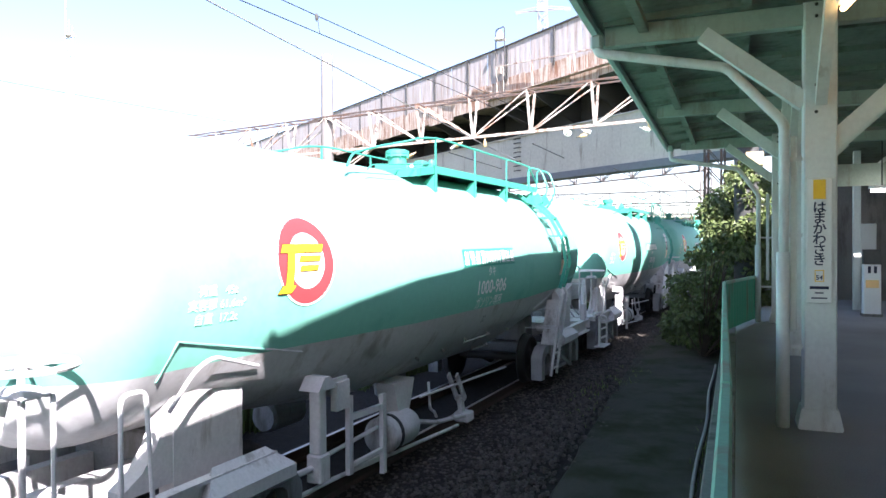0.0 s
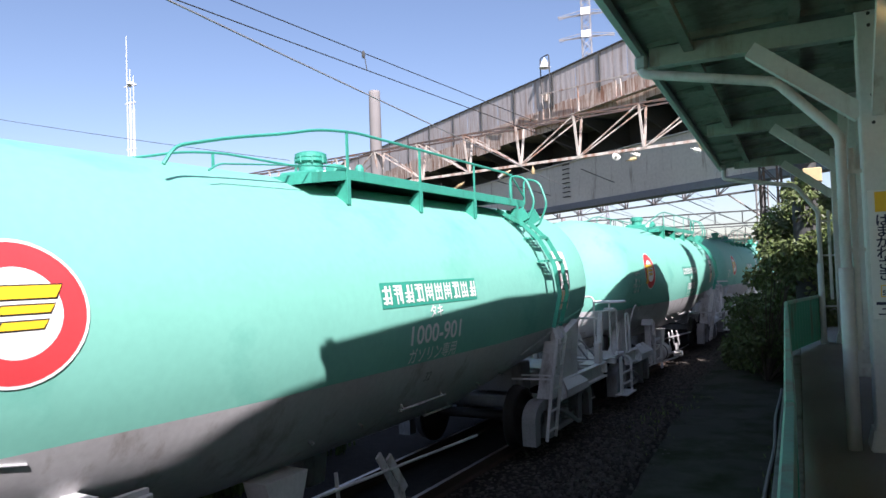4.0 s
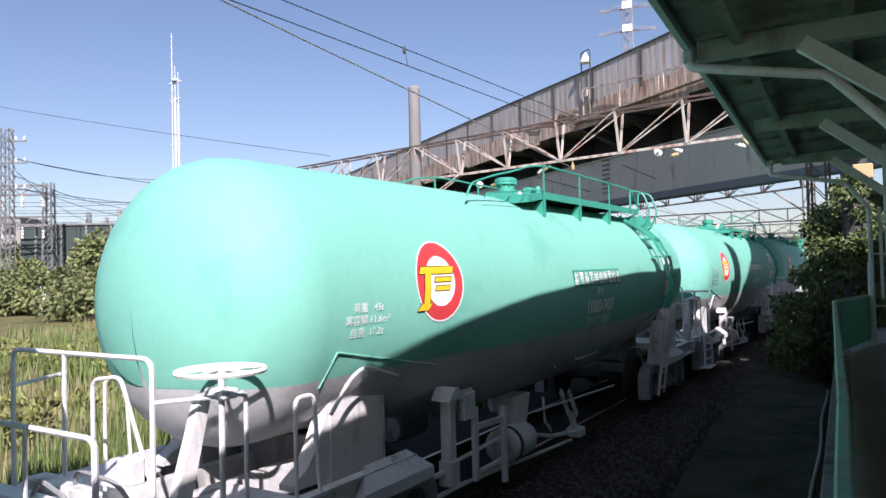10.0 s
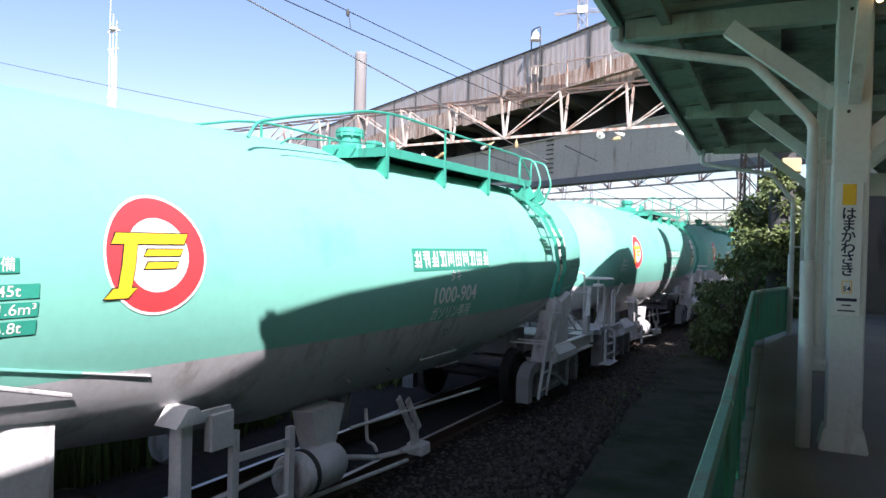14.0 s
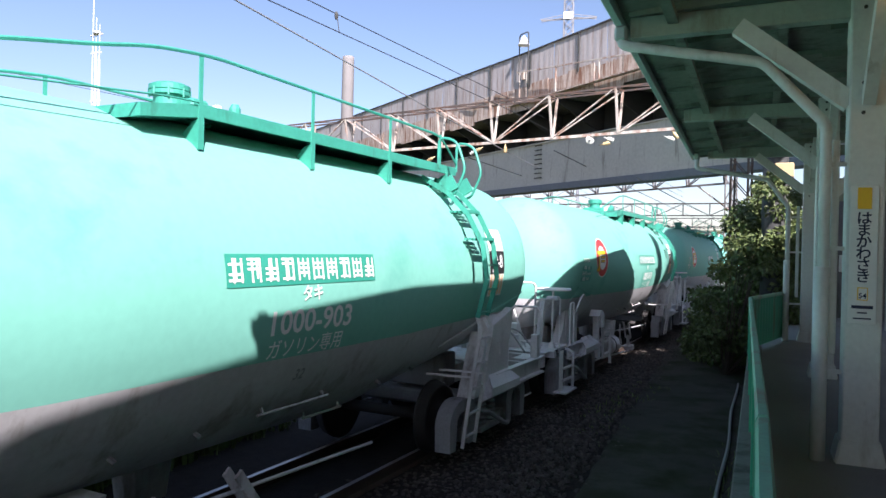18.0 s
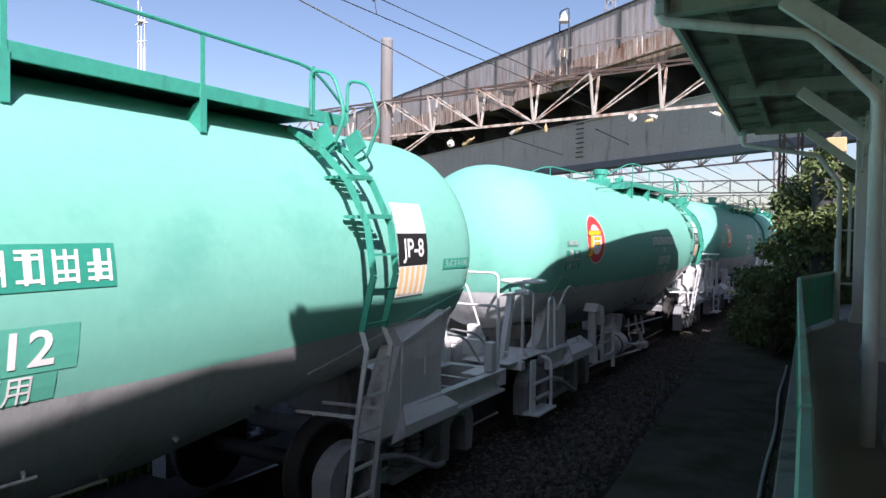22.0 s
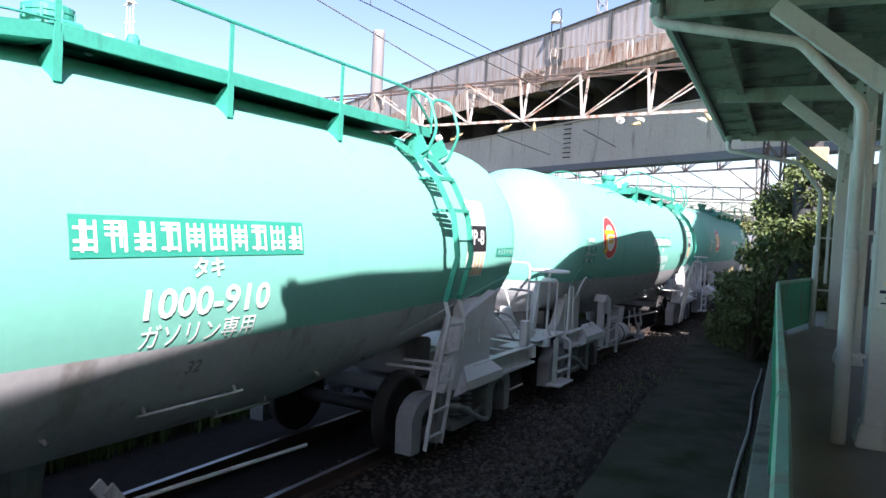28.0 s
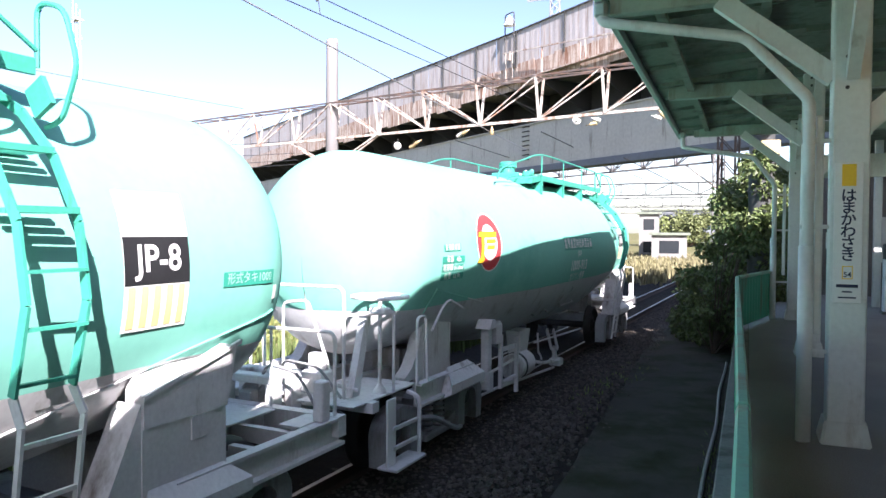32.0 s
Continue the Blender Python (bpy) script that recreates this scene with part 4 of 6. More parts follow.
def motions():
    for k, w in enumerate(wagons):
        walk(w, [(t, pose(AXIS_X, wagon_place(k, t), 0)) for t in [i * 1.0 for i in range(33)]])
    turn = 0.15
    rows = [(i * turn, math.degrees(-travelled(i * turn) / 0.43)) for i in range(int(32 / turn) + 1)] + [(32.0, math.degrees(-travelled(32.0) / 0.43))]
    for w in wagons:
        for o in w.children:
            if o.name.startswith("wheelset"):
                x, y, z = o.location
                walk(o, [(t, pose(x, y, z, -a)) for t, a in rows])

# ---- ground, track and platform ----
PLAT = Matrix.Rotation(0.049, 4, "Z")
PLAT_Z = 1.10


def onplat(u, v, z=0.0, rz=0.0):
    return PLAT @ pose(u, v, z, 0, 0, rz)


def ground_sheet():
    bm = B()
    n = 24
    s = [math.copysign(abs(i / n) ** 2.6 * 1500, i) for i in range(-n, n + 1)]
    g = [[bm.verts.new((x, y, -0.22)) for x in s] for y in s]
    for a, b in zip(g, g[1:]):
        for i in range(len(a) - 1):
            bm.faces.new((a[i], a[i + 1], b[i + 1], b[i]))
    tagged(part("ground", bm, M_SOIL), "dry grassy soil of the rail yard", "ground", kind="structure")


ground_sheet()


def ballast_bed():
    bm = B()
    ys = np.linspace(-60, 260, 161)
    prof = [(-8.2, -0.22), (-7.0, -0.19), (-6.4, -0.152), (-3.5, -0.152), (-2.9, -0.18), (-1.6, -0.20)]
    g = [[bm.verts.new((x, y, z)) for x, z in prof] for y in ys]
    for a, b in zip(g, g[1:]):
        for i in range(len(prof) - 1):
            bm.faces.new((a[i], a[i + 1], b[i + 1], b[i]))
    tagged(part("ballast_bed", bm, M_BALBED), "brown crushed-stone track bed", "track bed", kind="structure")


ballast_bed()


def rail(x):
    bm = B()
    foot = [(-0.065, -0.155), (0.065, -0.155), (0.065, -0.140), (0.012, -0.122), (0.012, -0.045), (0.033, -0.035), (0.033, -0.004), (0.028, 0.0), (-0.028, 0.0), (-0.033, -0.004), (-0.033, -0.035), (-0.012, -0.045), (-0.012, -0.122), (-0.065, -0.140)]
    prism(bm, [(x + a, b) for a, b in foot], "y", -60, 260)
    ob = part("rail", bm, [M_RUSTS, M_RAILH])
    for p in ob.data.polygons:
        if p.normal.z > 0.9 and p.center.z > -0.01:
            p.material_index = 1
    return tagged(ob, "rusty steel rail with a polished head", "rail", "rails of the track")


for _x in (AXIS_X - 0.5335 - 0.0, AXIS_X + 0.5335):
    rail(_x)


def sleepers():
    m = None
    for i in range(120):
        y = -4 + i * 0.6
        if m is None:
            bm = B()
            box(bm, -1.05, 1.05, -0.11, 0.11, -0.30, -0.158, 0.015)
            ob = part("sleeper", bm, M_SLEEP)
            m = ob.data
        else:
            ob = new("sleeper", m)
        ob.location = (AXIS_X, y, 0)
        tagged(ob, "grey concrete sleeper bedded in ballast", "sleeper", "sleepers of the track")


sleepers()


def loose_stones():
    rng = random.Random(4)
    vs, fs = [], []
    base = [(-1, -0.8, -0.5), (0.9, -1, -0.4), (1, 0.8, -0.5), (-0.9, 1, -0.4), (-0.6, -0.7, 0.6), (0.7, -0.5, 0.7), (0.6, 0.7, 0.55), (-0.7, 0.6, 0.7)]
    faces = ((3, 2, 1, 0), (4, 5, 6, 7), (0, 1, 5, 4), (1, 2, 6, 5), (2, 3, 7, 6), (3, 0, 4, 7))
    for i in range(16000):
        y = 3 + 30 * rng.random() ** 1.7
        edge = -2.0 - 0.055 * y + rng.gauss(0, 0.16)
        x = -4.7 + (edge + 4.7) * rng.random() ** 0.6
        s = rng.uniform(0.016, 0.034)
        a = rng.uniform(0, 6.28)
        k = len(vs)
        for p in base:
            q = [c * s * rng.uniform(0.65, 1.2) for c in p]
            vs.append((x + q[0] * math.cos(a) - q[1] * math.sin(a), y + q[0] * math.sin(a) + q[1] * math.cos(a), -0.168 - 0.006 * max(0, x + 3.5) + q[2] + rng.uniform(0, 0.02)))
        fs += [[k + j for j in f] for f in faces]
    me = bpy.data.meshes.new("ballast_stones")
    me.from_pydata(vs, [], fs)
    me.materials.append(M_BALLAST)
    tagged(new("ballast_stones", me), "loose brown crushed stone beside the rails", "ballast", kind="stuff")


loose_stones()


def strip_path():
    bm = B()
    ys = np.linspace(-30, 26, 180)
    rows = []
    for y in ys:
        e = -1.55 - 0.085 * max(y, 0) + 0.06 * noise.noise((0, y * 0.8, 3)) + 0.05 * noise.noise((0, y * 3, 7))
        r = -0.14 - 0.049 * y
        rows.append([bm.verts.new(p) for p in ((e - 0.05, y, -0.205), (e, y, -0.155), ((e + r) / 2, y, -0.14), (r, y, -0.15))])
    for a, b in zip(rows, rows[1:]):
        for i in range(3):
            bm.faces.new((a[i], a[i + 1], b[i + 1], b[i]))
    tagged(part("path", bm, M_PATH), "worn dark asphalt strip below the platform fence", "path", kind="structure")


strip_path()


def platform():
    bm = B()
    box(bm, 0.02, 9.0, -40, 34, PLAT_Z - 0.06, PLAT_Z)
    ob = part("floor", bm, M_ASPH)
    ob.matrix_world = PLAT
    tagged(ob, "dark worn asphalt platform surface", "platform floor", kind="structure")
    bm = B()
    box(bm, -0.17, 0.02, -40, 34, -0.3, PLAT_Z + 0.004, 0.01)
    ob = part("platform_wall", bm, M_CONC)
    ob.matrix_world = PLAT
    tagged(ob, "stained concrete platform edge wall", "platform wall", kind="structure")


platform()


def fence(v0, v1, u0=-0.06, u1=None, name="fence"):
    """Sheet fence with posts and a rounded cap on the platform edge."""
    u1 = u0 if u1 is None else u1
    d = Vector((u1 - u0, v1 - v0, 0))
    length = d.length
    at = onplat(u0, v0, PLAT_Z, math.degrees(math.atan2(-d.x, d.y)))
    f = thing("fence", "low green painted sheet-steel fence along the platform edge", "fence", "fence sections of the platform edge", at)
    n = max(1, round(length / 1.8))
    for i in range(n):
        a, b = length * i / n, length * (i + 1) / n
        bm = B()
        k = int((b - a) / 0.09)
        vs = []
        for j in range(k + 1):
            y = a + 0.03 + (b - a - 0.06) * j / k
            x = 0.008 if j % 2 else -0.008
            vs.append((bm.verts.new((x, y, 0.06)), bm.verts.new((x, y, 0.79))))
        for p, q in zip(vs, vs[1:]):
            bm.faces.new((p[0], q[0], q[1], p[1]))
        part("panel", bm, M_FENCE, f)
    for i in range(n + 1):
        bm = B()
        y = length * i / n
        box(bm, -0.022, 0.022, y - 0.03, y + 0.03, 0.0, 0.80, 0.005)
        part("post", bm, M_FENCE, f)
    bm = B()
    prism(bm, [(-0.022, 0.785), (0.022, 0.785), (0.026, 0.81), (0.016, 0.835), (-0.016, 0.835), (-0.026, 0.81)], "y", 0, length)
    part("cap_rail", bm, M_FENCET, f, "worn pale green cap rail")
    return f


fence(-14, -5.2, 0.06, 0.0)
fence(-5.1, 3.2, 0.02, -0.015)
fence(3.25, 11.6, -0.015, -0.150)
fence(11.7, 13.9, -0.135, 0.38)


def conduit():
    bm = B()
    pts = [PLAT @ Vector((-0.40 + 0.02 * math.sin(v * 1.3), v, -0.105 + 0.012 * math.sin(v * 2.1))) for v in np.linspace(-12, 16, 60)]
    tube(bm, pts, 0.023, 8)
    tagged(part("conduit", bm, M_CONDUIT, smooth=True), "dull grey cable conduit lying at the foot of the platform wall", "conduit")


conduit()


# ---- canopy ----
def column(u, v, sign=False):
    c = thing("canopy_column", "white painted steel canopy column with flared concrete foot", "column", "columns of the canopy", onplat(u, v, PLAT_Z))
    bm = B()
    w = 0.116
    box(bm, -w, w, -w, w, 0.15, 3.36, 0.010)
    part("shaft", bm, M_COLUMN, c)
    for z in (2.47, 2.68, 3.21, 3.30):
        bm = B()
        tube(bm, [(-0.03, -w - 0.010, z), (-0.03, -w + 0.01, z)], 0.014, 6)
        part("bolt", bm, M_DARK, c)
    bm = B()
    vs = [bm.verts.new(p) for p in ((-0.162, -0.162, 0), (0.162, -0.162, 0), (0.162, 0.162, 0), (-0.162, 0.162, 0), (-0.128, -0.128, 0.17), (0.128, -0.128, 0.17), (0.128, 0.128, 0.17), (-0.128, 0.128, 0.17))]
    for f in ((3, 2, 1, 0), (4, 5, 6, 7), (0, 1, 5, 4), (1, 2, 6, 5), (2, 3, 7, 6), (3, 0, 4, 7)):
        bm.faces.new([vs[i] for i in f])
    bmesh.ops.bevel(bm, geom=bm.edges[:], offset=0.012, segments=2, affect="EDGES")
    part("foot", bm, M_COLUMN, c, "white flared concrete foot")
    # cross beam towards the eaves and the roof's middle
    bm = B()
    box(bm, -1.66, 3.72, -0.06, 0.06, 3.16, 3.33, 0.008)
    part("cross_beam", bm, M_BEAM, c, "pale green timber cross beam")
    for a, b in (((-0.86, -0.02, 3.18), (-0.10, -0.02, 2.56)), ((1.05, -0.02, 3.14), (0.0, -0.02, 2.16))):
        bm = B()
        bar(bm, a, b, 0.10, 0.13)
        part("brace", bm, M_COLUMN, c, "white diagonal timber brace")
    for s in (-1, 1):
        bm = B()
        bar(bm, (0, s * 0.95, 3.30), (0, s * 0.12, 2.55), 0.08, 0.10)
        part("brace", bm, M_COLUMN, c, "white diagonal timber brace")
    return c


COLS = ((0.63, 6.07), (0.68, 9.95), (0.73, 13.8))
for _u, _v in COLS:
    column(_u, _v)


def drain_pipe(u, v, far=0.0):
    d = thing("drain_pipe", "pale painted rainwater pipe bracketed to the column", "drain pipe", "rainwater pipes of the canopy", onplat(u, v, PLAT_Z))
    bm = B()
    tube(bm, arc_path([(-1.72 - far, -0.1, 3.24), (-1.72 - far, -0.1, 3.10 - far), (-0.68, -0.1, 2.88 - far), (-0.255 - far * 0.7, -0.1, 2.40 - far), (-0.255 - far * 0.7, -0.1, 0.0)], 0.06, 4), 0.040, 10)
    part("pipe", bm, M_PIPE, d, smooth=True)
    bm = B()
    tube(bm, [(-0.262 - far * 0.7, -0.1, 0.0), (-0.262 - far * 0.7, -0.1, 1.38)], 0.051, 10)
    part("pipe_sleeve", bm, M_PIPE, d, smooth=True)
    bm = B()
    box(bm, -0.21, -0.16, -0.06, 0.0, 0.75, 2.3, 0.01)
    part("cable_duct", bm, M_PIPE, d)
    for z in (0.62, 1.5, 2.1):
        bm = B()
        box(bm, -0.30, -0.12, -0.075, -0.055, z, z + 0.03)
        part("bracket", bm, M_PIPE, d)
    bm = B()
    box(bm, -1.77 - far, -1.67 - far, -0.15, -0.05, 3.13, 3.25, 0.02)
    part("outlet_box", bm, M_GUTTER, d)
    return d


drain_pipe(0.63, 6.07)
drain_pipe(0.73, 13.8, 0.12)


def canopy():
    c = thing("canopy", "dark weathered platform canopy roof with green gutter", "canopy", at=PLAT)
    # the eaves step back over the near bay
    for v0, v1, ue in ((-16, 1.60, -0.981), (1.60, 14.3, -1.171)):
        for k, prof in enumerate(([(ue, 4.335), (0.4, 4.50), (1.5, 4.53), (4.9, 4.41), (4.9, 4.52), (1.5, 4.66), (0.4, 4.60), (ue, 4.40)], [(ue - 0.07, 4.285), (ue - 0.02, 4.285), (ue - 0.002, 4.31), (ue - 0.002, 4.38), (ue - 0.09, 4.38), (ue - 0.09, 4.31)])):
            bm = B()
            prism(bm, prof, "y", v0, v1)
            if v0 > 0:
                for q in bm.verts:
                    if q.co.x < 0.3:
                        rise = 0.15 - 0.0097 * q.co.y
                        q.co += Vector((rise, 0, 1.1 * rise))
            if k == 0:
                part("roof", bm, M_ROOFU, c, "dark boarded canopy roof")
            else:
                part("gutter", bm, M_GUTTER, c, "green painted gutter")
    # unseen board, added to stop sun leaking between the two roof sections
    bm = B()
    box(bm, -1.04, 0.45, 1.56, 1.66, 4.29, 4.66)
    part("step_board", bm, M_ROOFU, c)
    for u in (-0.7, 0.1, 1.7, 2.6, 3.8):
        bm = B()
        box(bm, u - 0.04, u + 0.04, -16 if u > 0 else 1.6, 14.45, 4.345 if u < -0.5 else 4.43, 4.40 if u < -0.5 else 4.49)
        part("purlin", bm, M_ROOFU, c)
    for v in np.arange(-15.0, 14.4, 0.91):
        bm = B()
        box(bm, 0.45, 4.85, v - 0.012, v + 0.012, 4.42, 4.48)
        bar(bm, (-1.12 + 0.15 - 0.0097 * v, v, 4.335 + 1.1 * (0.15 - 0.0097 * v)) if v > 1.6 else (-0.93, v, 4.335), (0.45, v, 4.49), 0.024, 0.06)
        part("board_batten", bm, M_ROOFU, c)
    return c


canopy()

# ---- road bridge over the tracks ----
BRIDGE = Matrix.Translation((-7.15, 28.6, 0)) @ Matrix.Rotation(math.atan2(0.5715, -0.8206), 4, "Z")


def bridge():
    b = thing("road_bridge", "grey steel girder road bridge with rusty parapet over the tracks", "bridge", at=BRIDGE)
    X0, X1 = -22, 58
    bm = B()
    box(bm, X0, X1, -0.78, -0.75, 5.62, 7.56)
    part("girder_web", bm, M_BRIDGE, b, "grey painted plate girder web")
    # flange takes the darker girder colour as painted-in shade
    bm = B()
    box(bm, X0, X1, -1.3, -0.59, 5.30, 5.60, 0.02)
    part("bottom_flange", bm, M_SOFFIT, b, "bottom flange coloured dark blue-grey for shade")
    for x in np.arange(X0 + 1.2, X1, 3.05):
        bm = B()
        box(bm, x - 0.008, x + 0.008, -0.88, -0.78, 5.63, 7.5)
        part("stiffener", bm, M_BRIDGE, b)
    bm = B()
    box(bm, X0, X1, -0.97, -0.65, 7.56, 7.61)
    part("top_flange", bm, M_BRIDGE, b)
    # recess below the deck: near-black colour stands in for the overhang's shadow
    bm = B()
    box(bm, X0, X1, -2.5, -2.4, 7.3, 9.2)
    part("inner_web", bm, M_DARK, b, "recessed web coloured dark for the deck's shade")
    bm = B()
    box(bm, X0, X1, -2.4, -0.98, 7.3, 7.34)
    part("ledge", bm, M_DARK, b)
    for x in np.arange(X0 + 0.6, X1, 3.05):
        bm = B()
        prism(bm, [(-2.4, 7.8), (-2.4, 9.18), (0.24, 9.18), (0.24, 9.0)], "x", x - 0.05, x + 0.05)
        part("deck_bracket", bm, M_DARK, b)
    # unseen slab beside the bridge, added only to shade the far wagons
    bm = B()
    inv = BRIDGE.inverted()
    prism(bm, [tuple((inv @ Vector((x, y, 0)))[:2]) for x, y in ((1.0, 22.2), (1.2, 19.5), (2.6, 15.9), (3.4, 13.2), (9.0, 12.0), (9.0, 17.0))], "z", 9.2, 9.42)
    part("side_landing", bm, M_CONC, b)
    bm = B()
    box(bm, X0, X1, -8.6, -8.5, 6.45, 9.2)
    part("far_girder", bm, M_SOFFIT, b, "far girder with blue-grey shade in its colour")
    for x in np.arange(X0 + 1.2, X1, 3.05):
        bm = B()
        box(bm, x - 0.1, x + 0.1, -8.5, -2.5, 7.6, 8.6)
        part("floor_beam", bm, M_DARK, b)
    bm = B()
    box(bm, X0, X1, -8.9, 0.30, 9.2, 9.5)
    part("deck", bm, M_CONC, b)
    # rusty edge panels below the parapet
    x = X0
    rng = random.Random(5)
    while x < X1:
        w = rng.uniform(1.1, 1.9)
        bm = B()
        d = rng.uniform(-0.02, 0.02)
        box(bm, x, min(x + w - 0.015, X1), 0.31 + d, 0.35 + d, 9.10 - rng.uniform(0, 0.26), 10.12 + rng.uniform(-0.05, 0.06))
        part("edge_panel", bm, M_RUST, b, "rusted steel edge panel")
        x += w
    # parapet sheets between posts
    top = lambda x: 11.63 + 0.018 * max(x - 5, 0)
    for x in np.arange(1.45 - 6 * 3.44, X1 - 3.5, 3.44):
        for part_x, wide in ((x, 1.72), (x + 1.72, 1.72)):
            bm = B()
            k = 8
            vs = [(bm.verts.new((part_x + 0.01 + (wide - 0.02) * j / k, 0.33 + 0.008 * (j % 2), 10.0)), bm.verts.new((part_x + 0.01 + (wide - 0.02) * j / k, 0.33 + 0.008 * (j % 2), top(part_x + wide * j / k)))) for j in range(k + 1)]
            for p, q in zip(vs, vs[1:]):
                bm.faces.new((p[0], p[1], q[1], q[0]))
            part("parapet_sheet", bm, M_PARAPET, b, "streaked grey-brown parapet sheet")
        bm = B()
        bar(bm, (x, 0.37, 10.0), (x, 0.37, top(x) + 0.03), 0.06, 0.06)
        part("parapet_post", bm, M_DARK, b)
        bm = B()
        bar(bm, (x, 0.34, top(x) + 0.03), (x + 3.44, 0.34, top(x + 3.44) + 0.03), 0.10, 0.06)
        part("parapet_cap", bm, M_DARK, b)
    # catwalk rail before the rusty panels, falling towards the station
    fall = lambda x: 10.16 + 0.107 * x
    bm = B()
    box(bm, X0, 6.4, 0.38, 0.66, 9.30, 9.35)
    part("catwalk", bm, M_RUST, b)
    for x in (2.66, -0.14, -2.94, -5.74):
        bm = B()
        box(bm, x - 0.035, x + 0.035, 0.60, 0.65, 9.32, fall(x) if x > -3 else 9.9)
        part("catwalk_post", bm, M_TRUSS, b)
    bm = B()
    bar(bm, (-3.0, 0.625, fall(-3.0)), (5.6, 0.625, fall(5.6)), 0.05, 0.06)
    part("catwalk_rail", bm, M_TRUSS, b, "pale painted catwalk rail")
    for x in (7.8, 9.4, 11.1, 13.6):
        bm = B()
        bar(bm, (x, 0.42, 10.0 + 0.1 * (x % 2)), (x - 1.6, 0.42, 9.75), 0.05, 0.06)
        part("loose_strut", bm, M_RUST, b)
    # rungs on the girder
    for i in range(8):
        bm = B()
        z = 5.95 + i * 0.22
        tube(bm, [(5.38, -0.75, z), (5.38, -0.65, z), (5.82, -0.65, z), (5.82, -0.75, z)], 0.018, 5)
        part("rung", bm, M_DARK, b)
    for x, y0, y1 in ((24, -8.3, -0.3), (-16.5, -8.3, -0.3)):
        for y in (y0 + 1, y1 - 1):
            bm = B()
            lathe(bm, [(0.75, -0.3), (0.75, 5.38)], 20, "z", (x, y, 0))
            part("pier", bm, M_CONC, b, "round concrete pier", True)
    return b


bridge()


def bridge_lamp():
    l = thing("bridge_lamp", "white bell-shaped lamp in a dark steel hoop on the bridge catwalk", "lamp", at=BRIDGE @ pose(5.35, 0.45, 9.52))
    for x in (-0.28, 0.28):
        bm = B()
        tube(bm, [(x, 0, 0.0), (x, 0, 1.25)], 0.035, 6)
        part("pale_post", bm, M_TRUSS, l)
    bm = B()
    tube(bm, arc_path([(-0.36, 0, 0.0), (-0.36, 0, 3.05), (0.36, 0, 3.05), (0.36, 0, 1.2)], 0.16), 0.03, 6)
    part("hoop", bm, M_DARK, l)
    bm = B()
    lathe(bm, [(0.03, 2.98), (0.05, 2.90), (0.13, 2.84), (0.19, 2.68), (0.27, 2.52), (0.27, 2.48), (0.05, 2.47)], 18, "z")
    part("shade", bm, M_LAMPW, l, "white bell-shaped lamp shade", True)
    bm = B()
    box(bm, -0.1, 0.1, -0.05, 0.05, 0.9, 1.3, 0.01)
    part("switch_box", bm, M_RUST, l)


bridge_lamp()


# ---- catenary gantries ----
def gantry(o, d, length, z0, z1, bay, mats, mast_at, name="catenary_gantry", depth=0.5, label="pale and rusty lattice catenary gantry spanning the tracks", dr=0.05):
    """A lattice beam from o along d, with masts at the given distances."""
    ang = math.degrees(math.atan2(d[1], d[0]))
    g = thing(name, label, "gantry", "catenary gantries over the yard", pose(o[0], o[1], 0, 0, 0, ang))
    pale, rusty = mats
    for y in (-depth / 2, depth / 2):
        for z, m in ((z0, pale), (z1, rusty)):
            bm = B()
            box(bm, 0, length, y - dr * 0.8, y + dr * 0.8, z - dr, z + dr)
            part("chord", bm, m, g)
    n = int(length / bay)
    for i in range(n + 1):
        x = i * bay
        for y in (-depth / 2, depth / 2):
            bm = B()
            bar(bm, (x, y, z0), (x, y, z1), dr * 1.1, dr * 1.1)
            part("upright", bm, pale, g)
            if i < n:
                bm = B()
                if (i % 2) == 0:
                    bar(bm, (x, y, z1), (x + bay, y, z0), dr * 0.9, dr * 0.9)
                else:
                    bar(bm, (x, y, z0), (x + bay, y, z1), dr * 0.9, dr * 0.9)
                part("diagonal", bm, pale, g)
        for z in (z0, z1):
            bm = B()
            bar(bm, (x, -depth / 2, z), (x, depth / 2, z), dr, dr)
            part("tie", bm, rusty, g)
    for x, top, r, mat in mast_at:
        bm = B()
        if mat is M_POLE:
            lathe(bm, [(r * 1.25, -0.3), (r, top), (r * 0.9, top + 0.02)], 16, "z", (x, depth / 2 + r + 0.06, 0))
            part("mast", bm, mat, g, "tall round concrete mast", True)
        else:
            w = r
            for sx in (-w, w):
                for sy in (-w, w):
                    bar(bm, (x + sx, sy, -0.3), (x + sx, sy, top), 0.06, 0.06)
            z = 0.0
            while z < top - 0.6:
                for sy in (-w, w):
                    bar(bm, (x - w, sy, z), (x + w, sy, z + 0.6), 0.03, 0.03)
                    bar(bm, (x + w, sy, z), (x - w, sy, z + 0.6), 0.03, 0.03)
                for sx in (-w, w):
                    bar(bm, (x + sx, -w, z), (x + sx, w, z + 0.6), 0.03, 0.03)
                z += 0.6
            part("lattice_mast", bm, mat, g)
    return g


G_O, G_D = Vector((-1.4, 24.75, 0)), Vector((-0.9882, 0.1534, 0))


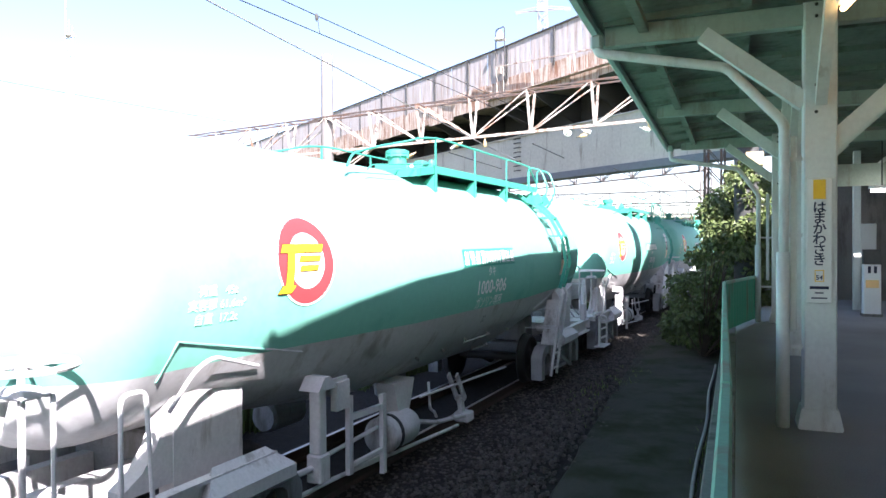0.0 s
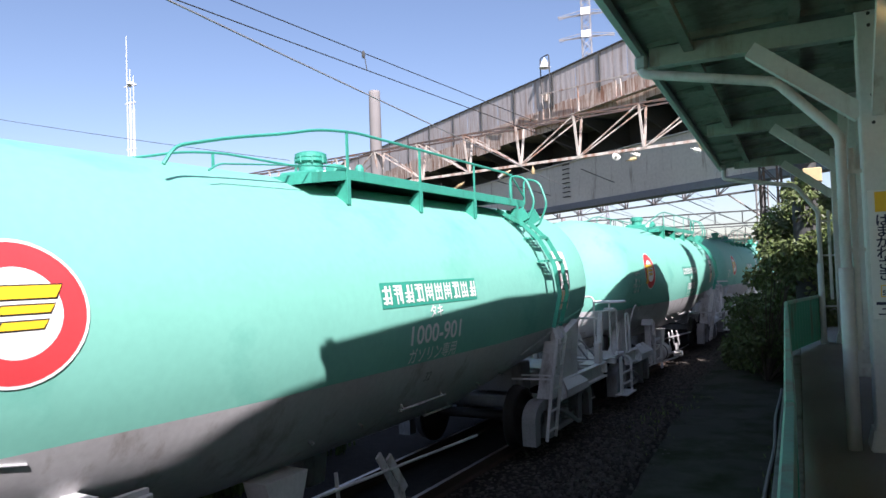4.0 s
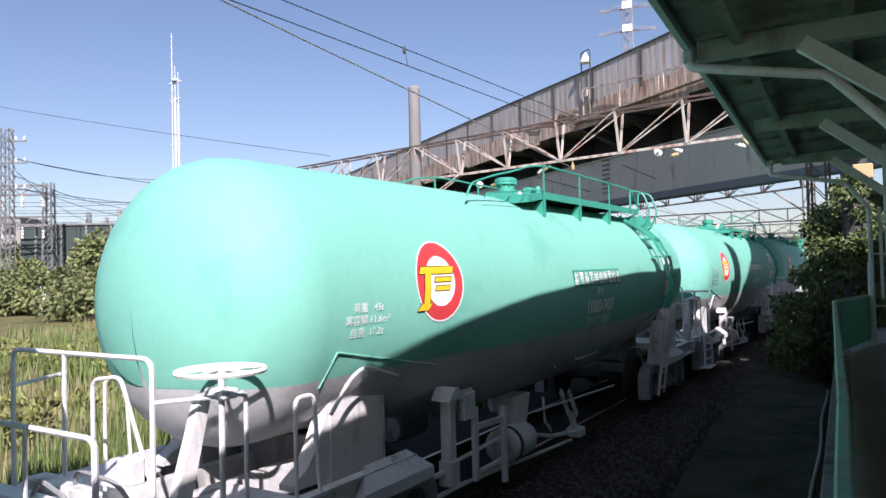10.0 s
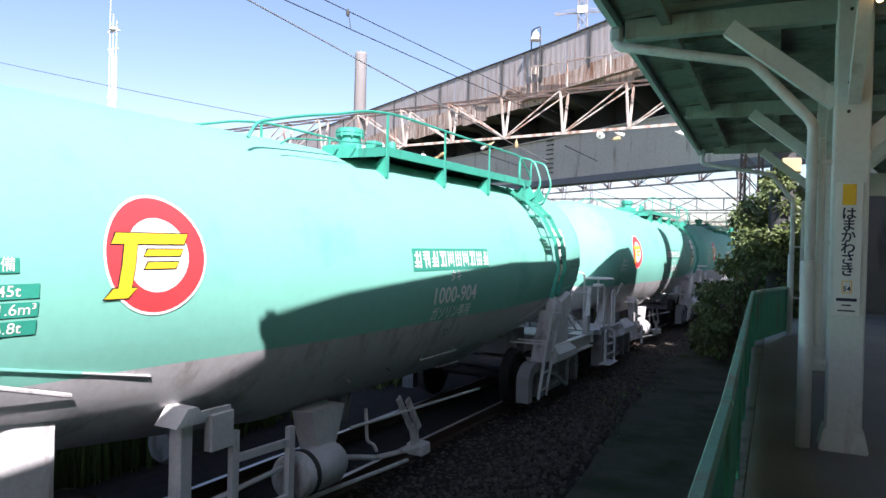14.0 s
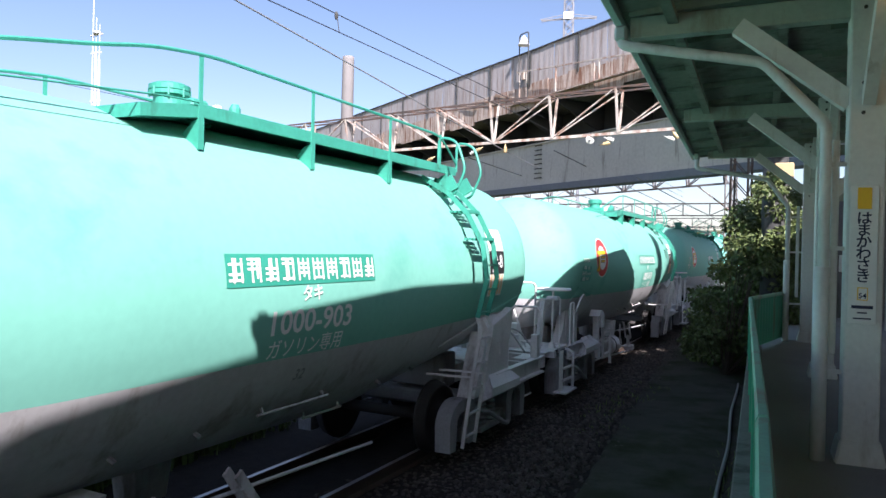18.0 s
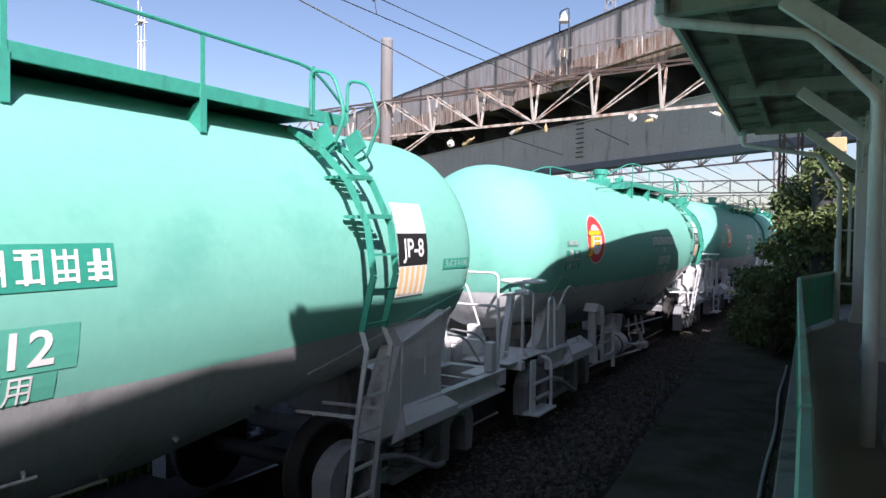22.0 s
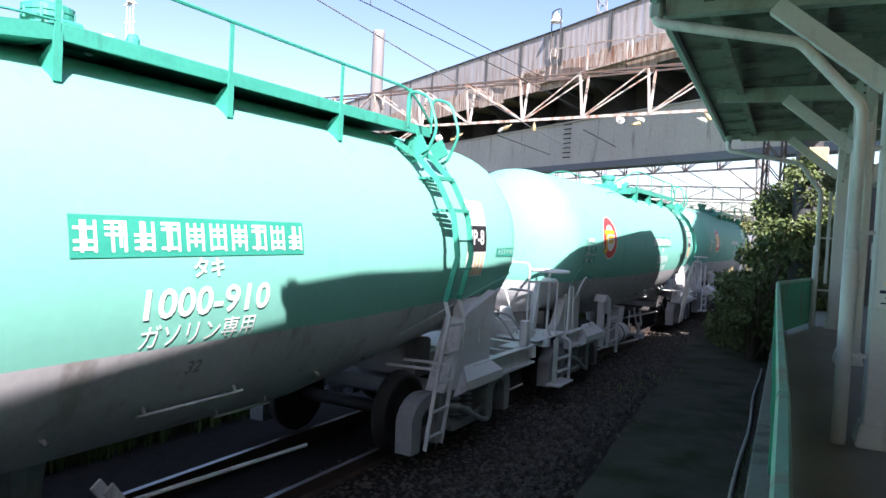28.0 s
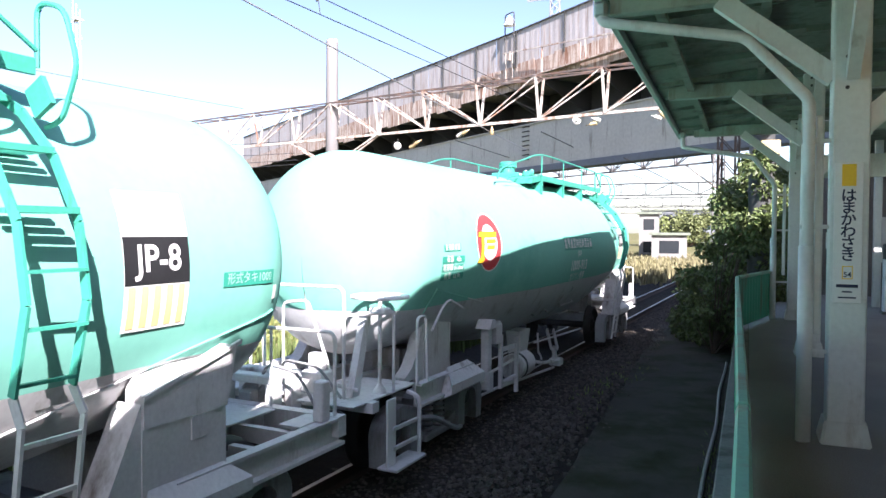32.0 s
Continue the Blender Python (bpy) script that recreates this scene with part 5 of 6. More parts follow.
def three_chord(g, start, end, z0, z1, half, nodes, rising, wide, pale=M_TRUSS, dark=M_TRUSSR):
    """One lower chord, two upper ones, paired legs and diagonals."""
    bm = B()
    box(bm, start, end, -0.045, 0.045, z0 - 0.05, z0 + 0.05)
    part("chord", bm, pale, g)
    for y in (-half, half):
        bm = B()
        box(bm, start, end, y - 0.028, y + 0.028, z1 - 0.032, z1 + 0.032)
        part("chord", bm, dark, g)
    for k, x in enumerate(nodes):
        for y in (-half, half):
            bm = B()
            bar(bm, (x, y * 0.12, z0), (x, y, z1), wide, wide * 0.8)
            part("leg", bm, pale, g)
        bm = B()
        bar(bm, (x, -half, z1), (x, half, z1), 0.05, 0.05)
        part("tie", bm, dark, g)
        if k + 1 < len(nodes):
            far = nodes[k + 1]
            for y in (-half, half):
                bm = B()
                a, c = ((far, y, z1), (x, y * 0.12, z0)) if rising(x) else ((far, y * 0.12, z0), (x, y, z1))
                bar(bm, a, c, wide * 0.62, wide * 0.62)
                part("diagonal", bm, pale, g)
            bm = B()
            bar(bm, (x, -half, z1), (far, half, z1), 0.035, 0.035)
            part("top_lacing", bm, dark, g)


def main_gantry():
    g = thing("catenary_gantry", "pale and rusty three-chord lattice gantry spanning the tracks", "gantry", "catenary gantries over the yard", pose(-1.438, 24.503, 0, 0, 0, math.degrees(math.atan2(G_D.y, G_D.x))))
    z0 = 6.70
    three_chord(g, 0, 38, z0, 8.24, 0.33, [-0.60 + 2.56 * k for k in range(1, 16)], lambda x: 9 < x < 17 or x > 24, 0.078)
    bm = B()
    lathe(bm, [(0.32, -0.3), (0.265, 11.0), (0.26, 11.13)], 18, "z", (17.50, 0.02, 0))
    part("mast", bm, M_POLE, g, "tall round concrete mast", True)
    for y in (-0.2, 0.2):
        bm = B()
        bar(bm, (14.78, y * 0.4, z0), (17.3, y, 5.45), 0.06, 0.06)
        part("knee_brace", bm, M_TRUSS, g)
        bm = B()
        bar(bm, (20.2, y * 0.4, z0), (17.7, y, 5.45), 0.06, 0.06)
        part("knee_brace", bm, M_TRUSS, g)
    for x in (0.4, 37.5):
        bm = B()
        for sx in (-0.26, 0.26):
            for sy in (-0.26, 0.26):
                bar(bm, (x + sx, sy, -0.3), (x + sx, sy, 8.2), 0.06, 0.06)
        for i in range(13):
            for k in (-0.26, 0.26):
                bar(bm, (x - 0.26, k, i * 0.62), (x + 0.26, k, i * 0.62 + 0.62), 0.03, 0.03)
                bar(bm, (x + k, 0.26, i * 0.62), (x + k, -0.26, i * 0.62 + 0.62), 0.03, 0.03)
        part("lattice_mast", bm, M_TRUSSR, g)


main_gantry()


def second_gantry():
    """The next gantry, square to the bridge, behind it."""
    g = thing("catenary_gantry", "grey three-chord lattice gantry behind the bridge", "gantry", "catenary gantries over the yard", pose(-4.3, 41.0, 0, 0, 0, math.degrees(math.atan2(0.5724, -0.82))))
    three_chord(g, -1.1, 41, 6.30, 7.85, 0.33, [-0.61 + 2.56 * k for k in range(17)], lambda x: x > 7, 0.085, M_POLE, M_POLE)
    for x in (-1.0, 40.6):
        bm = B()
        for sx in (-0.2, 0.2):
            for sy in (-0.2, 0.2):
                bar(bm, (x + sx, sy, -0.3), (x + sx, sy, 7.9), 0.06, 0.06)
        for i in range(13):
            for sy in (-0.2, 0.2):
                bar(bm, (x - 0.2 * (-1) ** i, sy, i * 0.6), (x + 0.2 * (-1) ** i, sy, i * 0.6 + 0.6), 0.04, 0.04)
        part("lattice_mast", bm, M_POLE, g)
    bm = B()
    bar(bm, (-0.9, 0, 4.9), (1.2, 0, 6.25), 0.07, 0.07)
    part("knee_brace", bm, M_TRUSS, g)


second_gantry()
for _o, _d, _l, _z0, _z1, _m in (((-0.6, 62), (-1, 0.0), 60, 5.67, 6.66, ((0.4, 7, 0.25, M_DARK), (24, 9, 0.28, M_POLE))), ((-1, 86), (-1, 0.05), 70, 5.5, 6.6, ((0.4, 7, 0.25, M_DARK), (30, 9, 0.28, M_POLE))), ((-2, 118), (-1, 0.05), 90, 5.6, 6.8, ((0.4, 7, 0.25, M_DARK), (40, 9, 0.28, M_POLE)))):
    gantry(_o, _d, _l, _z0, _z1, 2.1, (M_DARK, M_DARK), _m, label="dark lattice catenary gantry farther down the yard", dr=0.04)
for _x, _y, _h in ((-52, 38, 9), (-60, 52, 10), (-75, 60, 11), (-66, 44, 9.5)):
    gantry((_x, _y), (-0.9, 0.44), 16, 7.2, 7.9, 2.6, (M_DARK, M_DARK), ((2, _h, 0.22, M_POLE), (13, _h, 0.22, M_POLE)), label="distant catenary gantry over the far sidings", dr=0.035)


def insulators():
    """White discs and tan bells below the gantry's lower chord."""
    at = lambda x, z: G_O + G_D * x + Vector((0, -0.25, z))
    for x, z in ((5.62, 6.54), (13.78, 6.14)):
        i = thing("insulator_disc", "white porcelain insulator disc hung below the gantry", "insulator", "insulators of the gantry", Matrix.Translation(at(x, z)) @ pose(0, 0, 0, 90, 0, 20))
        bm = B()
        lathe(bm, [(0.03, -0.14), (0.15, -0.06), (0.16, 0.0), (0.13, 0.03), (0.04, 0.05), (0.03, 0.14)], 18, "z")
        part("disc", bm, M_PORC, i, smooth=True)
        bm = B()
        tube(bm, [(0, 0, 0), (0.02, 0.28, -0.02)], 0.018, 5)
        part("hook", bm, M_DARK, i)
    for x, z, tilt in ((4.89, 6.51, -70), (5.03, 6.36, -100), (2.56, 6.50, -40), (2.74, 6.40, -70), (9.14, 6.44, 0), (10.36, 6.47, 60), (10.60, 6.40, 55), (12.72, 6.22, 60), (12.95, 6.08, 70)):
        i = thing("insulator_bell", "tan ribbed insulator on the gantry", "insulator", "insulators of the gantry", Matrix.Translation(at(x, z)) @ pose(0, 0, 0, 0, tilt, 0) @ Matrix.Scale(0.75, 4))
        bm = B()
        lathe(bm, [(0.03, -0.22), (0.12, -0.20), (0.05, -0.12), (0.13, -0.08), (0.05, 0.0), (0.11, 0.04), (0.04, 0.12), (0.02, 0.28)], 14, "z")
        part("body", bm, M_PORC if tilt in (-70, 55) else M_TAN, i, smooth=True)
        bm = B()
        tube(bm, [(0, 0, 0.1), (0, 0, 0.32)], 0.02, 5)
        part("pin", bm, M_DARK, i)


insulators()


def wire(name, pts, r, label, sag=0.0, mat=None):
    bm = B()
    p = []
    for a, b in zip(pts, pts[1:]):
        a, b = Vector(a), Vector(b)
        for i in range(12):
            t = i / 12
            q = a.lerp(b, t)
            q.z -= sag * 4 * t * (1 - t)
            p.append(q)
    p.append(Vector(pts[-1]))
    tube(bm, p, r, 5)
    return tagged(part(name, bm, mat or M_WIRE), label, "overhead wire", "overhead wires")


wire("contact_wire", [(-4.3, -20, 6.56), (-8.3, 8.9, 6.46), (-10.62, 26.0, 6.45), (-14, 62, 6.0)], 0.016, "bare pale overhead wire anchored at the gantry", 0.0, M_COPPER)
wire("feeder_wire", [(-12.6, -25, 8.12), (-11.3, 3, 8.07), (-10.55, 26.0, 8.05), (-9, 62, 7.2)], 0.014, "thin dark overhead feeder wire")
wire("messenger_wire", [(-12.8, -25, 8.67), (-11.45, 3, 8.57), (-10.7, 26.0, 8.58), (-9, 62, 7.6)], 0.014, "thin dark overhead messenger wire")
for _x0, _y0, _z0, _x1, _y1, _z1 in ((-72, 24, 19.3, -30, 34, 9.9), (-70, 22, 9.5, -52, 38, 8.8), (-70, 24, 8.8, -52, 38, 8.2), (-72, 24, 8.2, -52, 39, 7.9), (-5.2, 25, 5.1, -5.0, 118, 5.1), (-8.5, 26, 6.3, -8.3, 118, 5.4), (-12.5, 27, 6.3, -12.3, 118, 5.5)):
    wire("yard_wire", [(_x0, _y0, _z0), (_x1, _y1, _z1)], 0.018, "thin dark overhead wire across the yard", 0.3)


def hanger(y):
    bm = B()
    x = -11.3 + 0.033 * (y - 3)
    tube(bm, [(x - 0.13, y, 8.58), (x - 0.06, y, 8.42), (x, y, 8.07)], 0.012, 5)
    lathe(bm, [(0.025, 8.40), (0.05, 8.46), (0.05, 8.54), (0.025, 8.60)], 8, "z", (x - 0.1, y, 0))
    tagged(part("wire_hanger", bm, M_DARK), "small dark hanger between two overhead wires", "wire hanger", "hangers of the overhead wires")


hanger(15.4)
hanger(-8)


def antenna():
    a = thing("antenna_mast", "tall white twin-pole antenna mast beyond the yard", "antenna mast", at=pose(-53.0, 40.0, 0))
    for dx, top, r in ((-0.40, 24.0, 0.07), (0.0, 21.0, 0.13), (0.42, 20.4, 0.13)):
        bm = B()
        lathe(bm, [(r, -0.3), (r * 0.8, top - 3), (0.05, top - 2.8), (0.04, top)], 10, "z", (dx, 0, 0))
        part("pole", bm, M_ANT, a)
    for z in (6, 10, 14, 18):
        bm = B()
        box(bm, -0.6, 0.65, -0.05, 0.05, z, z + 0.12)
        part("clamp", bm, M_ANT, a)
    bm = B()
    lathe(bm, [(0.3, 19.6), (0.36, 19.65), (0.36, 19.8), (0.3, 19.85)], 14, "z", (0.1, 0, 0))
    box(bm, -0.75, 0.8, -0.05, 0.05, 19.5, 19.62)
    part("platform_ring", bm, M_ANT, a)
    bm = B()
    lathe(bm, [(0.16, 9.6), (0.19, 9.65), (0.19, 11.9), (0.1, 12.0)], 10, "z", (0.95, 0, 0))
    tube(bm, [(0.4, 0, 9.8), (0.95, 0, 9.8)], 0.05, 6)
    part("panel_antenna", bm, M_DARK, a)


antenna()


def substation():
    """Lattice frame with insulators and wires at the yard's far edge."""
    s = thing("substation_frame", "grey lattice switchgear frame with white insulators", "substation", at=pose(-73.5, 36.5, -0.3, 0, 0, 38) @ Matrix.Scale(1.3, 4))
    for x in (-9, -3.2, 2.6):
        bm = B()
        for sx in (-0.4, 0.4):
            for sy in (-0.4, 0.4):
                bar(bm, (x + sx, sy, 0), (x + sx * 0.7, sy * 0.7, 13.0 if x < 0 else 9.5), 0.11, 0.11)
        z = 0.0
        while z < (12.0 if x < 0 else 8.6):
            for k in (-0.36, 0.36):
                bar(bm, (x - 0.38, k, z), (x + 0.38, k, z + 0.9), 0.06, 0.06)
                bar(bm, (x + k, -0.38, z + 0.9), (x + k, 0.38, z), 0.06, 0.06)
            z += 0.9
        part("lattice_post", bm, M_SUBST, s)
    for z in (6.2, 8.6):
        bm = B()
        for k in (-0.3, 0.3):
            bar(bm, (-9, k, z), (2.6, k, z), 0.10, 0.10)
            bar(bm, (-9, k, z + 0.7), (2.6, k, z + 0.7), 0.10, 0.10)
        for i in range(12):
            bar(bm, (-9 + i * 0.97, -0.3, z + 0.7 * (i % 2)), (-9 + (i + 1) * 0.97, -0.3, z + 0.7 * ((i + 1) % 2)), 0.06, 0.06)
        part("cross_beam", bm, M_SUBST, s)
        for x in np.arange(-8.2, 2.4, 1.5):
            bm = B()
            lathe(bm, [(0.05, z - 1.0), (0.13, z - 0.9), (0.06, z - 0.75), (0.13, z - 0.65), (0.06, z - 0.5), (0.13, z - 0.4), (0.05, z - 0.25), (0.04, z)], 8, "z", (x, -0.3, 0))
            part("insulator", bm, M_PORC, s)
    bm = B()
    for x in (-6.5, -0.5, 1.4):
        box(bm, x - 0.9, x + 0.9, -1.9, -0.9, 0, 3.2, 0.05)
    part("transformer", bm, M_BUILDG, s)
    h = thing("switch_house", "dark green windowless switch house beside the lattice frame", "building", at=pose(-74, 44, -0.25, 0, 0, 38))
    bm = B()
    box(bm, -5, 7.5, -3, 3, 0, 8.2, 0.05)
    part("wall", bm, M_SWITCH, h)
    bm = B()
    box(bm, -5.2, 7.7, -3.2, 3.2, 8.2, 8.45, 0.05)
    part("roof", bm, M_SUBST, h)
    for x in (-3.5, -1, 1.5, 4, 6.4):
        bm = B()
        box(bm, x - 0.12, x + 0.12, -3.12, -3.0, 0, 8.2)
        part("rib", bm, M_SUBST, h)


substation()
for _k, (_z0, _z1) in enumerate(((9.6, 9.3), (9.0, 8.4), (8.1, 7.9), (7.4, 7.6))):
    wire("yard_wire", [(-73, 35 + _k * 0.3, _z0), (-34, 44 + _k * 0.2, _z1)], 0.022, "thin dark overhead wire across the yard", 0.5)


def lattice_pole(x, y, h, w, arms):
    t = thing("lattice_pole", "grey lattice wire pole with insulator arms", "pole", "poles of the far yard", pose(x, y, -0.3, 0, 0, 35))
    bm = B()
    for sx in (-w, w):
        for sy in (-w, w):
            bar(bm, (sx, sy, 0), (sx * 0.7, sy * 0.7, h), 0.09, 0.09)
    z = 0.0
    while z < h - 0.8:
        for k in (-w, w):
            bar(bm, (-w, k, z), (w, k, z + 0.8), 0.05, 0.05)
            bar(bm, (k, w, z), (k, -w, z + 0.8), 0.05, 0.05)
        z += 0.8
    part("lattice", bm, M_SUBST, t)
    for z in arms:
        bm = B()
        bar(bm, (-1.6, 0, z), (1.6, 0, z), 0.10, 0.10)
        part("arm", bm, M_SUBST, t)
        for k in (-1.4, -0.7, 0.7, 1.4):
            bm = B()
            lathe(bm, [(0.05, z + 0.05), (0.14, z + 0.12), (0.06, z + 0.2), (0.14, z + 0.28), (0.06, z + 0.36), (0.05, z + 0.45)], 8, "z", (k, 0, 0))
            part("insulator", bm, M_PORC, t)


lattice_pole(-61.4, 30, 15.3, 0.42, (10.2, 12.4, 14.2))
lattice_pole(-99.2, 60, 12.4, 0.3, (10.5,))
lattice_pole(-105.4, 70, 12.9, 0.3, (10.5,))
for _a, _b in (((-60.7, 30, 12.5), (-80.7, 60, 15.3)), ((-60.7, 30, 10.1), (-86.8, 60, 12.8)), ((-60.7, 30, 11.1), (-86.8, 60, 11.6)), ((-64.9, 34, 10.6), (-86.8, 60, 10.6)), ((-60.0, 30, 12.3), (-56, 60, 11.0)), ((-60.0, 30, 9.9), (-56, 60, 9.4)), ((-62.0, 31, 11.6), (-99, 60, 10.6))):
    wire("yard_wire", [_a, _b], 0.03, "thin dark overhead wire across the yard", 0.6)


def relay_cabinet(x, y):
    c = thing("relay_cabinet", "low white relay cabinet in the rough grass", "cabinet", at=pose(x, y, -0.22, 0, 0, 30))
    bm = B()
    box(bm, -1.6, 1.6, -0.6, 0.6, 0, 2.1, 0.03)
    part("body", bm, M_LAMPW, c)
    bm = B()
    box(bm, -1.7, 1.7, -0.7, 0.7, 2.1, 2.2, 0.02)
    part("lid", bm, M_SUBST, c)
    for k in (-0.8, 0.8):
        bm = B()
        box(bm, k - 0.7, k + 0.7, -0.62, -0.6, 0.2, 1.95, 0.01)
        part("door", bm, M_LAMPW, c)


relay_cabinet(-65.3, 34)


def pylon():
    p = thing("pylon", "pale lattice power pylon rising beyond the bridge", "pylon", at=pose(-27.9, 90, 0, 0, 0, 12))
    bm = B()
    for s in ((-1, -1), (1, -1), (1, 1), (-1, 1)):
        bar(bm, (s[0] * 2.4, s[1] * 2.4, -0.3), (s[0] * 0.62, s[1] * 0.62, 26), 0.12, 0.12)
        bar(bm, (s[0] * 0.62, s[1] * 0.62, 26), (s[0] * 0.5, s[1] * 0.5, 42), 0.10, 0.10)
    z = 0.0
    while z < 41:
        w = 2.4 - 1.78 * min(z, 26) / 26 - 0.12 * max(0, z - 26) / 16
        h = max(1.2, w * 1.1)
        w2 = 2.4 - 1.78 * min(z + h, 26) / 26
        w2 = max(w2, 0.5)
        for s in (-1, 1):
            bar(bm, (-w, s * w, z), (w2, s * w2, z + h), 0.08, 0.08)
            bar(bm, (w, s * w, z), (-w2, s * w2, z + h), 0.08, 0.08)
            bar(bm, (s * w, -w, z), (s * w2, w2, z + h), 0.08, 0.08)
        z += h
    part("lattice", bm, M_PYLON, p)
    for z in (32.4, 35.4, 38.4):
        bm = B()
        for y in (-0.55, 0.55):
            bar(bm, (-3.6, y * 0.3, z + 0.25), (3.6, y * 0.3, z + 0.25), 0.09, 0.09)
            bar(bm, (-3.6, y, z + 0.2), (0, y, z + 0.75), 0.07, 0.07)
            bar(bm, (3.6, y, z + 0.2), (0, y, z + 0.75), 0.07, 0.07)
        for k in range(-6, 7):
            bar(bm, (k * 0.55, 0, z + 0.22), (k * 0.55, 0, z + 0.75 - 0.13 * abs(k) * 0.55), 0.05, 0.05)
        part("cross_arm", bm, M_PYLON, p)
        bm = B()
        box(bm, -0.6, 0.6, -0.7, -0.62, z + 0.1, z + 1.0)
        part("plate", bm, M_LAMPW, p)


pylon()


def dark_column():
    c = thing("signal_column", "dark weathered steel column beside the canopy end", "column", at=pose(-0.60, 16.9, 0))
    bm = B()
    lathe(bm, [(0.26, -0.3), (0.25, 6.4)], 18, "z")
    part("shaft", bm, M_DARK, c, smooth=True)
    for z in (1.4, 2.5, 3.4):
        bm = B()
        lathe(bm, [(0.262, z), (0.268, z + 0.02), (0.268, z + 0.08), (0.262, z + 0.1)], 18, "z")
        part("band", bm, M_DARK, c)
    b = thing("speaker_box", "sunlit white loudspeaker box on the dark column", "loudspeaker", at=pose(-0.60, 16.45, 4.75))
    bm = B()
    box(bm, -0.05, 0.32, -0.16, 0.14, 0, 0.40, 0.02)
    part("case", bm, M_LAMPW, b)
    bm = B()
    box(bm, -0.09, 0.36, -0.20, 0.16, 0.40, 0.46, 0.01)
    part("lid", bm, M_LAMPW, b)
    b = thing("junction_box", "tan junction box on the dark column", "junction box", at=pose(-0.60, 16.45, 4.15))
    bm = B()
    box(bm, 0.0, 0.36, -0.18, 0.14, 0, 0.3, 0.02)
    part("case", bm, M_TAN, b)


dark_column()

# ---- plants and distance ----
def leaf_mesh(name, clumps, leaves, size, mat, rng, droop=0.3):
    """Many small folded leaves scattered in clumps (centre, radius)."""
    vs, fs = [], []
    total = sum(c[1] ** 2 for c in clumps)
    for (c, r) in clumps:
        n = int(leaves * r * r / total)
        for _ in range(n):
            while True:
                p = Vector((rng.uniform(-1, 1), rng.uniform(-1, 1), rng.uniform(-1, 1)))
                if 0.25 < p.length < 1:
                    break
            p = p * (0.75 + 0.25 * rng.random())
            o = Vector(c) + Vector((p.x * r, p.y * r, p.z * r * 0.8))
            d = (p + Vector((rng.gauss(0, 0.5), rng.gauss(0, 0.5), rng.gauss(0, 0.4) - droop))).normalized()
            s = d.cross(Vector((rng.gauss(0, 1), rng.gauss(0, 1), rng.gauss(0, 1)))).normalized()
            u = d.cross(s)
            L = size * rng.uniform(0.6, 1.35)
            w = L * rng.uniform(0.28, 0.42)
            k = len(vs)
            vs += [o, o + d * L * 0.5 + s * w + u * w * 0.35, o + d * L, o + d * L * 0.5 - s * w + u * w * 0.35, o + d * L * 0.5]
            fs += [(k, k + 1, k + 4), (k + 1, k + 2, k + 4), (k + 2, k + 3, k + 4), (k + 3, k, k + 4)]
    me = bpy.data.meshes.new(name)
    me.from_pydata([tuple(v) for v in vs], [], fs)
    me.materials.append(mat)
    return me


def branchy(bm, root, tips, r, rng):
    for t in tips:
        root, t = Vector(root), Vector(t)
        mid = root.lerp(t, 0.5) + Vector((rng.gauss(0, 0.12), rng.gauss(0, 0.12), rng.uniform(0, 0.25))) * (t - root).length * 0.4
        tube(bm, [root, root.lerp(mid, 0.6), mid, mid.lerp(t, 0.6), t], r, 6, True, r * 0.25)


def thicket(x, y, spread, count, leaves, seed, label):
    rng = random.Random(seed)
    b = thing("bush", label, "bush", "bushes at the end of the path", pose(x, y, -0.2))
    clumps = []
    for _ in range(count):
        y = rng.uniform(-0.7, spread)
        z = 0.7 + 3.5 * rng.random() ** 0.9
        lim = float(np.interp(z, (0.7, 1.6, 2.3, 2.9, 3.5, 4.2), (-0.45, -0.6, -0.62, -0.1, 0.1, 0.8)))
        x = lim + (1.35 - lim) * rng.random() ** 0.85
        clumps.append(((x, y, z + 0.1), rng.uniform(0.22, 0.46)))
    for _ in range(20):
        y = rng.uniform(0.1, 2.8)
        clumps.append(((rng.uniform(-0.8, 0.9), y, rng.uniform(0.1, 1.3)), rng.uniform(0.22, 0.42)))
    for _ in range(10):
        clumps.append(((rng.uniform(-1.2, -0.3), rng.uniform(1.5, 4.5), rng.uniform(0.1, 0.8)), rng.uniform(0.2, 0.36)))
    ob = new("leaves", leaf_mesh("leaves", clumps, leaves, 0.105, M_LEAF, rng, 0.55))
    ob.parent = b
    ob["label"] = "olive-green pointed leaves"
    bm = B()
    branchy(bm, (0, 0.3, 0), [c[0] for c in clumps[::4]], 0.016, rng)
    part("stem", bm, M_BARK, b)


thicket(-1.55, 17.0, 3.4, 74, 30000, 11, "loose olive-green broad-leaved bush overgrowing the end of the path")
# second bush is an addition, mostly hidden, to shade the wagons' low ends
thicket(-1.35, 21.2, 3.0, 60, 16000, 13, "dense olive-green bush added behind the first to shade the train")


